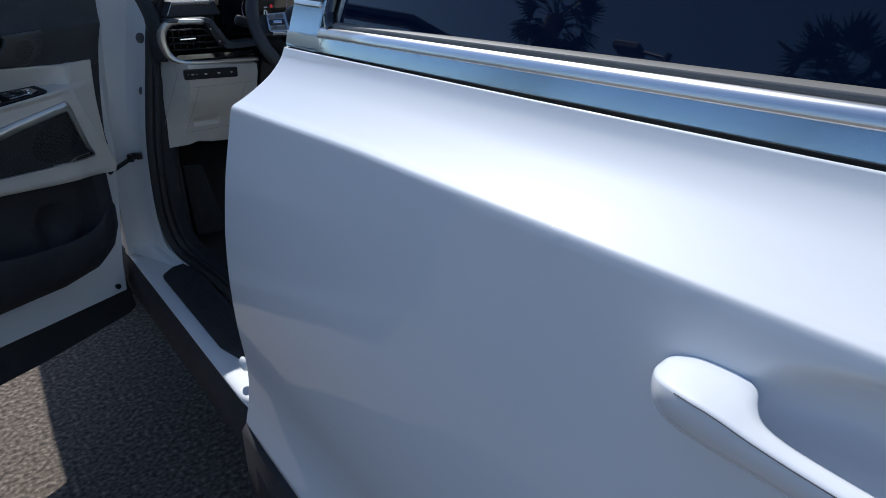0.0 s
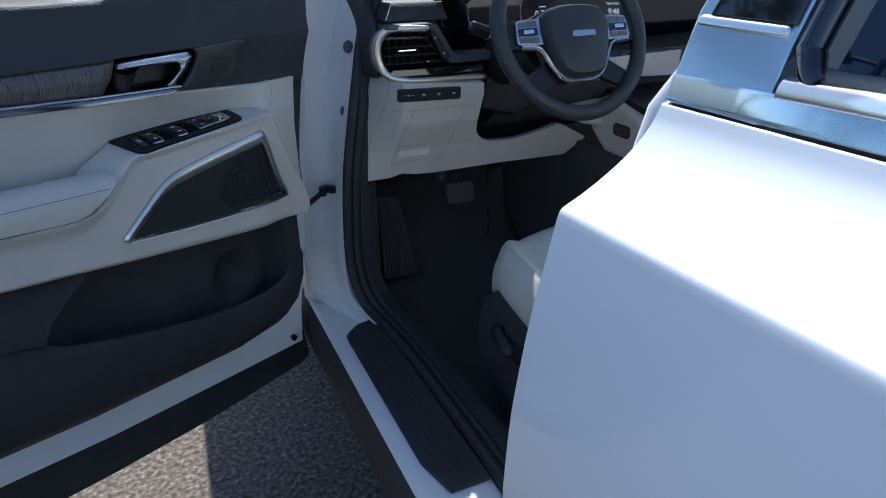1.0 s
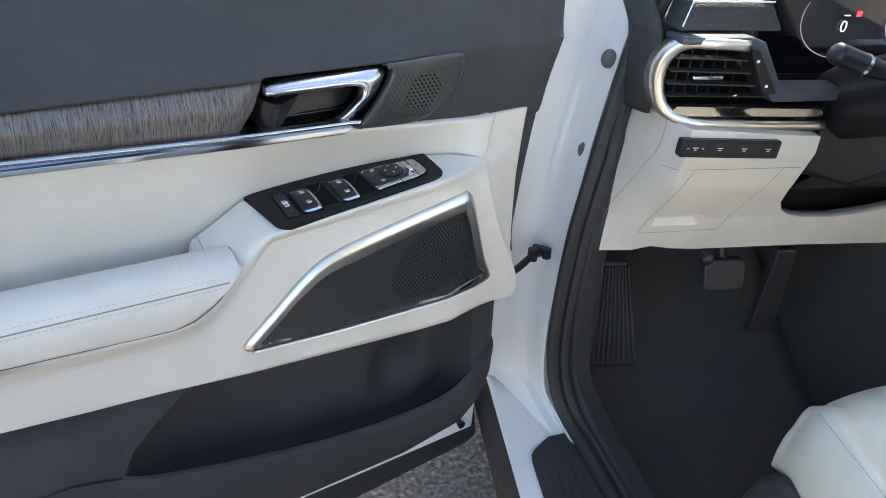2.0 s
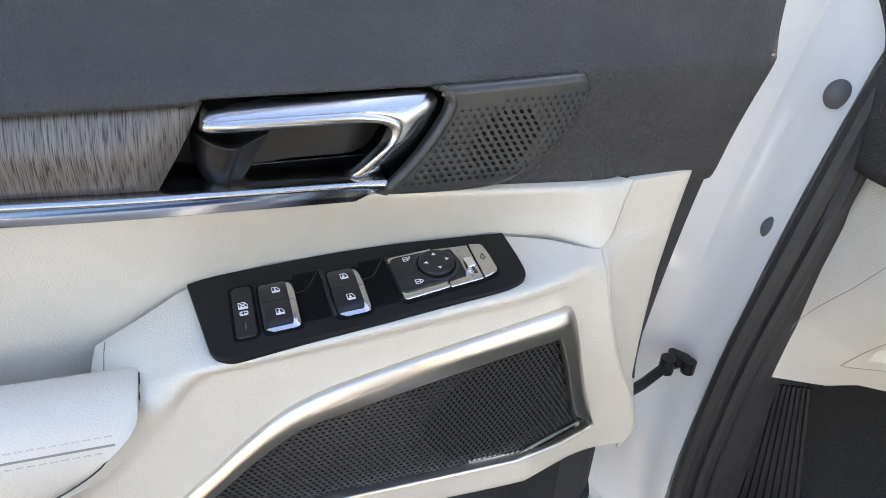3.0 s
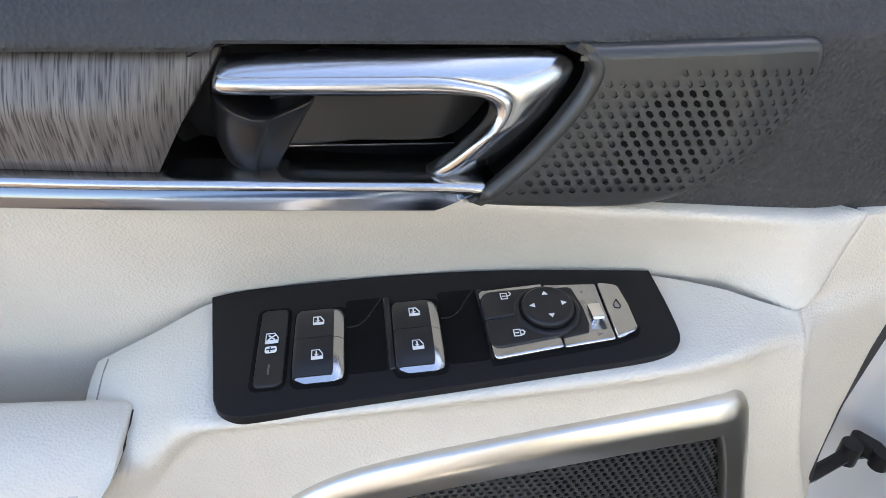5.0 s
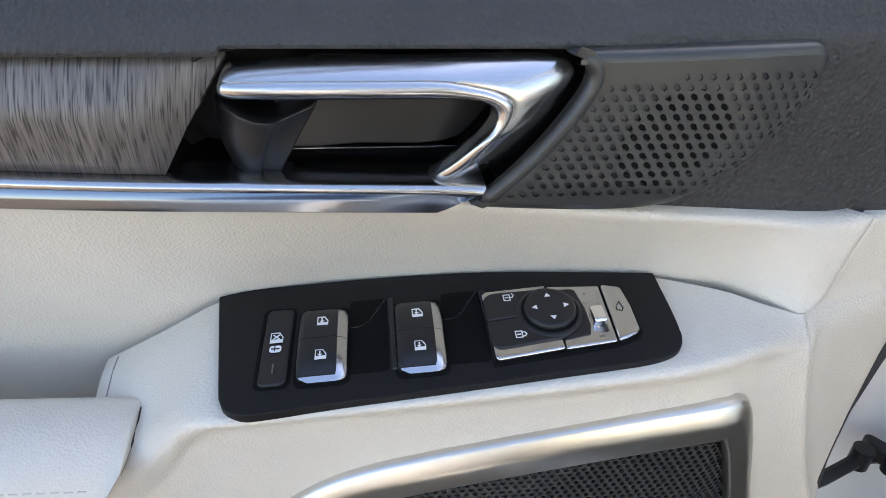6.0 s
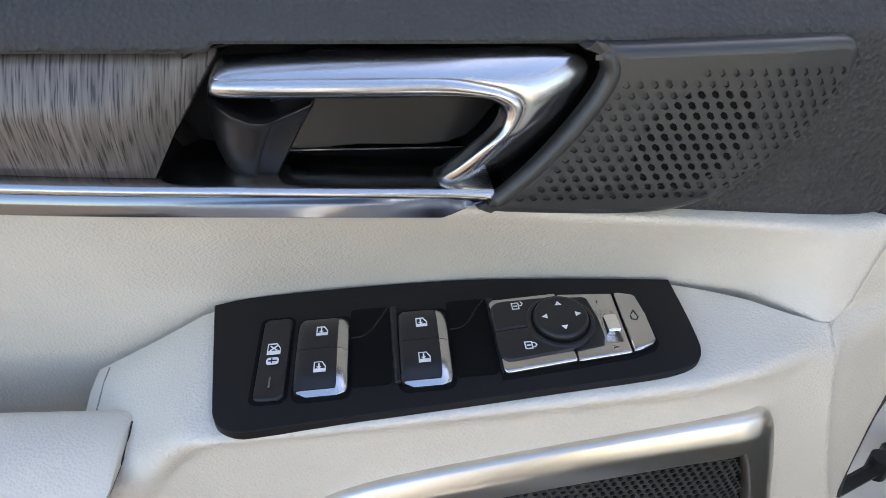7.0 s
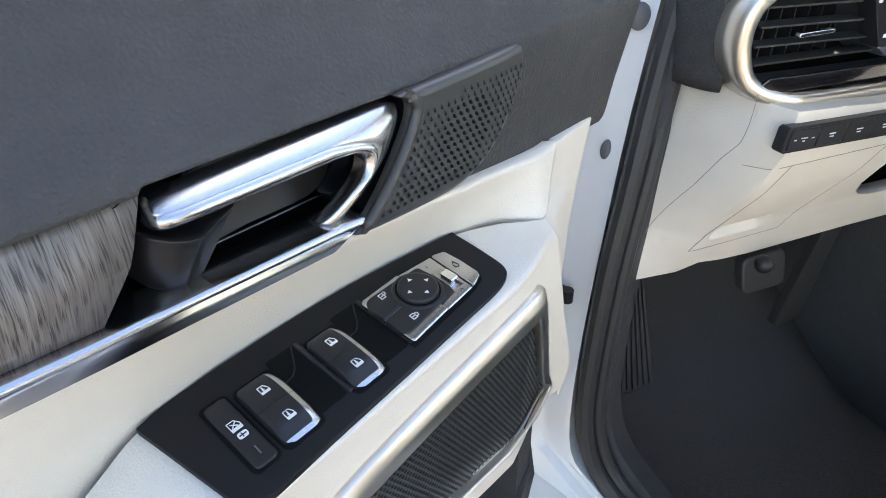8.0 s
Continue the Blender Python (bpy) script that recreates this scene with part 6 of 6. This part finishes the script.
def seat():
    base = new("driver_seat")
    base.parent = car
    base.matrix_parent_inverse = car.matrix_basis.inverted()
    base.matrix_basis = pose(0.19, 0.45, 0.385)
    tagged(base, "pale grey leather driver seat with stitched bolsters")

    def o(x, y, z):
        return (x - 0.19, y - 0.45, z - 0.385)

    # cushion: rounded front, raised side bolsters
    def top(x, y):
        s = abs(x - 0.19)
        bol = max(0.0, (s - 0.170) / 0.045)
        z = 0.765 + 0.018 * min(1, bol) ** 1.5 + 0.012 * math.cos(min(1.0, s / 0.15) * 1.57) * 0.4
        z += 0.02 * max(0, (y - 0.45) / 0.25)
        z -= 0.0045 * math.exp(-((s - 0.168) / 0.004) ** 2)
        if s < 0.168:
            z -= 0.005 * math.exp(-((y - 0.575 - 0.06 * (x - 0.03)) / 0.004) ** 2)
        return z

    xs = [0.19 + 0.228 * math.copysign(abs(k) ** 0.9, k) for k in np.linspace(-1, 1, 61)]
    rows = []
    for y in np.linspace(0.1, 0.735, 70):
        pull = max(0.0, (y - 0.66) / 0.085)
        row = []
        for x in xs:
            s = abs(x - 0.19) / 0.228
            front_drop = 0.045 * pull ** 3
            squeeze = 1 - 0.07 * pull ** 2 - 0.07 * max(0.0, (y - 0.45) / 0.285) ** 2
            edge = max(0, (s - 0.86) / 0.14)
            row.append(o(0.19 + (x - 0.19) * squeeze, y + (0.022 + 0.022 * max(0.0, (y - 0.5) / 0.235)) * (1 - s ** 2), top(x, y) - front_drop - 0.03 * edge ** 2.2))
        rows.append(row)
    # sides and front skirt
    full = []
    for r, y in zip(rows, np.linspace(0.1, 0.735, 70)):
        l, q = Vector(r[0]), Vector(r[-1])
        full.append([tuple(l + Vector((0.035, 0, -0.13))), tuple(l + Vector((-0.004, 0, -0.085))), tuple(l + Vector((-0.010, 0, -0.045))), tuple(l + Vector((-0.006, 0, -0.014)))] + r + [tuple(q + Vector((0.006, 0, -0.014))), tuple(q + Vector((0.010, 0, -0.05))), tuple(q + Vector((-0.02, 0, -0.12)))])
    full = [[tuple(q) for q in spline(r[:5], 4)] + r[5:-4] + [tuple(q) for q in spline(r[-4:], 4)] for r in full]
    last = [Vector(p) for p in full[-1]]
    skirt = [np.array(full[-1])]
    for dy, dz, sq in ((0.012, -0.012, 0.99), (0.018, -0.035, 0.97), (0.012, -0.075, 0.95), (-0.015, -0.11, 0.92)):
        skirt.append(np.array([(p.x * sq, p.y + dy, max(p.z + dz, 0.655 - 0.385)) for p in last]))
    full += [[tuple(q) for q in r] for r in spline(skirt, 5)[1:]]
    part("cushion", grid(full), SEAT, base, "pale grey perforated leather cushion", angle=70)
    # stitched seams
    def over(x, y, h=0.0004):
        return o(x, y + 0.012, top(x, y) - 0.03 * max(0, (abs(x - 0.19) / 0.228 - 0.86) / 0.14) ** 2.2 + h)

    for x in (-0.022, 0.013):
        for y in np.arange(0.3, 0.69, 0.0058):
            part("stitch", tube([over(x, y), over(x, y + 0.0035)], 0.0005, 5), SEAM, base, smooth=False)
    part("bolster_seam", tube([over(0.022, y, 0.0002) for y in np.linspace(0.15, 0.66, 40)], 0.0009, 6), SEAM, base)
    part("cross_seam", tube([over(x, 0.563 + 0.06 * (x - 0.03), 0.0020) for x in np.linspace(0.026, 0.35, 26)], 0.0012, 6), RUBBER, base)
    # backrest
    rows = []
    for z in np.linspace(0.74, 1.36, 12):
        f = (z - 0.74) / 0.62
        w = 0.24 - 0.03 * f
        y = 0.17 - 0.2 * f
        rows.append([o(0.19 + w * a, y + b, z) for a, b in ((-0.95, -0.09), (-1.0, 0.0), (-0.93, 0.06), (-0.7, 0.055), (-0.6, 0.025), (0, 0.015), (0.6, 0.025), (0.7, 0.055), (0.93, 0.06), (1.0, 0.0), (0.95, -0.09))])
    bm = grid([spline(r, 3) for r in rows])
    bmesh.ops.holes_fill(bm, edges=[e for e in bm.edges if e.is_boundary])
    part("backrest", bm, SEAT, base, angle=60)
    # charcoal side cover with controls
    cover = [(0.05, 0.42), (0.05, 0.70), (0.3, 0.685), (0.5, 0.675), (0.62, 0.68), (0.70, 0.69), (0.735, 0.66), (0.75, 0.60), (0.74, 0.53), (0.69, 0.48), (0.6, 0.44)]
    side = part("side_cover", slab(cover, 0.05, lambda a, b, d: o(-0.045 + d - (0.68 - b) * 0.06, a, b)), PLASTIC, base, "charcoal seat side cover", bevel=0.012, segments=3)
    for path in ([(-0.046, 0.652, 0.628), (-0.064, 0.645, 0.628), (-0.064, 0.602, 0.617), (-0.046, 0.594, 0.616)],):
        part("seat_lever", tube([o(x, y, z) for x, y, z in spline(path, 3)], 0.011, 10, 1.4), SATIN_BLACK, base, "black seat adjuster")
    for y, z in ((0.552, 0.622), (0.492, 0.628)):
        part("seat_knob", slab(rounded(y - 0.022, y + 0.018, z - 0.014, z + 0.02, 0.01), 0.022, lambda a, b, d: o(-0.07 + d, a, b)), SATIN_BLACK, base, "black seat adjuster", bevel=0.004)
    part("seat_rail", box(*(v for v in (-0.19, -0.13, -0.4, 0.22, 0.0, 0.06))), SATIN_BLACK, base, bevel=0.004)


SEATBLACK = leather("black_wheel_leather", (0.03, 0.031, 0.034), 0.42, 900, 0.0002)
dash()
steering_wheel()
pedals()
seat()


# ---- the lot behind: palms and a lamp, seen in the windows ----
LEAF = material("palm_leaf", (0.06, 0.085, 0.03), 0.6)
colour_by(LEAF, texture(LEAF, "Noise", 3), [(0.3, (0.035, 0.05, 0.018)), (0.7, (0.11, 0.13, 0.05))])
BARK = material("palm_bark", (0.16, 0.115, 0.08), 0.9)
colour_by(BARK, texture(BARK, "Noise", 6, (1, 1, 4)), [(0.3, (0.09, 0.062, 0.042)), (0.7, (0.22, 0.165, 0.12))])
STEEL = material("lamp_steel", (0.12, 0.12, 0.125), 0.45, 0.6)


def palm(x, y, h, spread, seed):
    rng = random.Random(seed)
    tree = new("palm_tree")
    tree.matrix_basis = pose(x, y, 0)
    tagged(tree, "tall fan palm with a shaggy brown trunk", "palm tree", "palms beside the lot")
    path = [(0.15 * math.sin(k * 0.5), 0.1 * k / 8, h * k / 10) for k in range(11)]
    trunk = part("trunk", tube(path, 0.24, 12, taper=[1.35, 1.1] + [1.0 - 0.02 * k for k in range(9)]), BARK, None)
    trunk.parent = tree
    bm = bmesh.new()
    for k in range(46):
        az, el = rng.uniform(0, 6.283), rng.uniform(-0.9, 1.2)
        way = Vector((math.cos(az) * math.cos(el), math.sin(az) * math.cos(el), math.sin(el)))
        side = way.cross(Vector((0, 0, 1))).normalized()
        start = Vector((path[-1][0], path[-1][1], h))
        mid = start + way * spread * 0.55
        for j in range(13):
            a = (j - 6) / 6 * 1.25
            tip = mid + (way * math.cos(a) + side * math.sin(a)) * spread * rng.uniform(0.42, 0.55) + Vector((0, 0, -0.16 * spread * abs(a)))
            across = (tip - mid).cross(Vector((0, 0, 1))).normalized() * 0.035 * spread
            half = mid.lerp(tip, 0.5)
            v = [bm.verts.new(q) for q in (mid, half + across, tip, half - across)]
            bm.faces.new(v)
        w = side * 0.02
        v = [bm.verts.new(q) for q in (start + w, mid + w * 0.5, mid - w * 0.5, start - w)]
        bm.faces.new(v)
    crown = part("crown", bm, LEAF, None, smooth=False)
    crown.parent = tree


def lamp_post(x, y, h):
    post = new("street_lamp")
    post.matrix_basis = pose(x, y, 0)
    tagged(post, "dark steel parking lot lamp on a tall pole", "street lamp")
    for name, bm in (("pole", tube([(0, 0, 0), (0, 0, h)], 0.07, 10)), ("arm", tube([(0, 0, h - 0.1), (0, 0.8, h)], 0.035, 8)), ("lamp_head", box(-0.18, 0.18, 0.6, 1.2, h - 0.08, h + 0.06))):
        ob = part(name, bm, STEEL, None, smooth=name != "lamp_head", bevel=0.02 if name == "lamp_head" else 0.0)
        ob.parent = post


PALMS = [(-8.5, 8.5, 6.6, 1.0, 1), (-11.3, 4.1, 7.7, 1.3, 2)]
for p in PALMS:
    palm(*p)
lamp_post(-9.4, 6.3, 6.6)
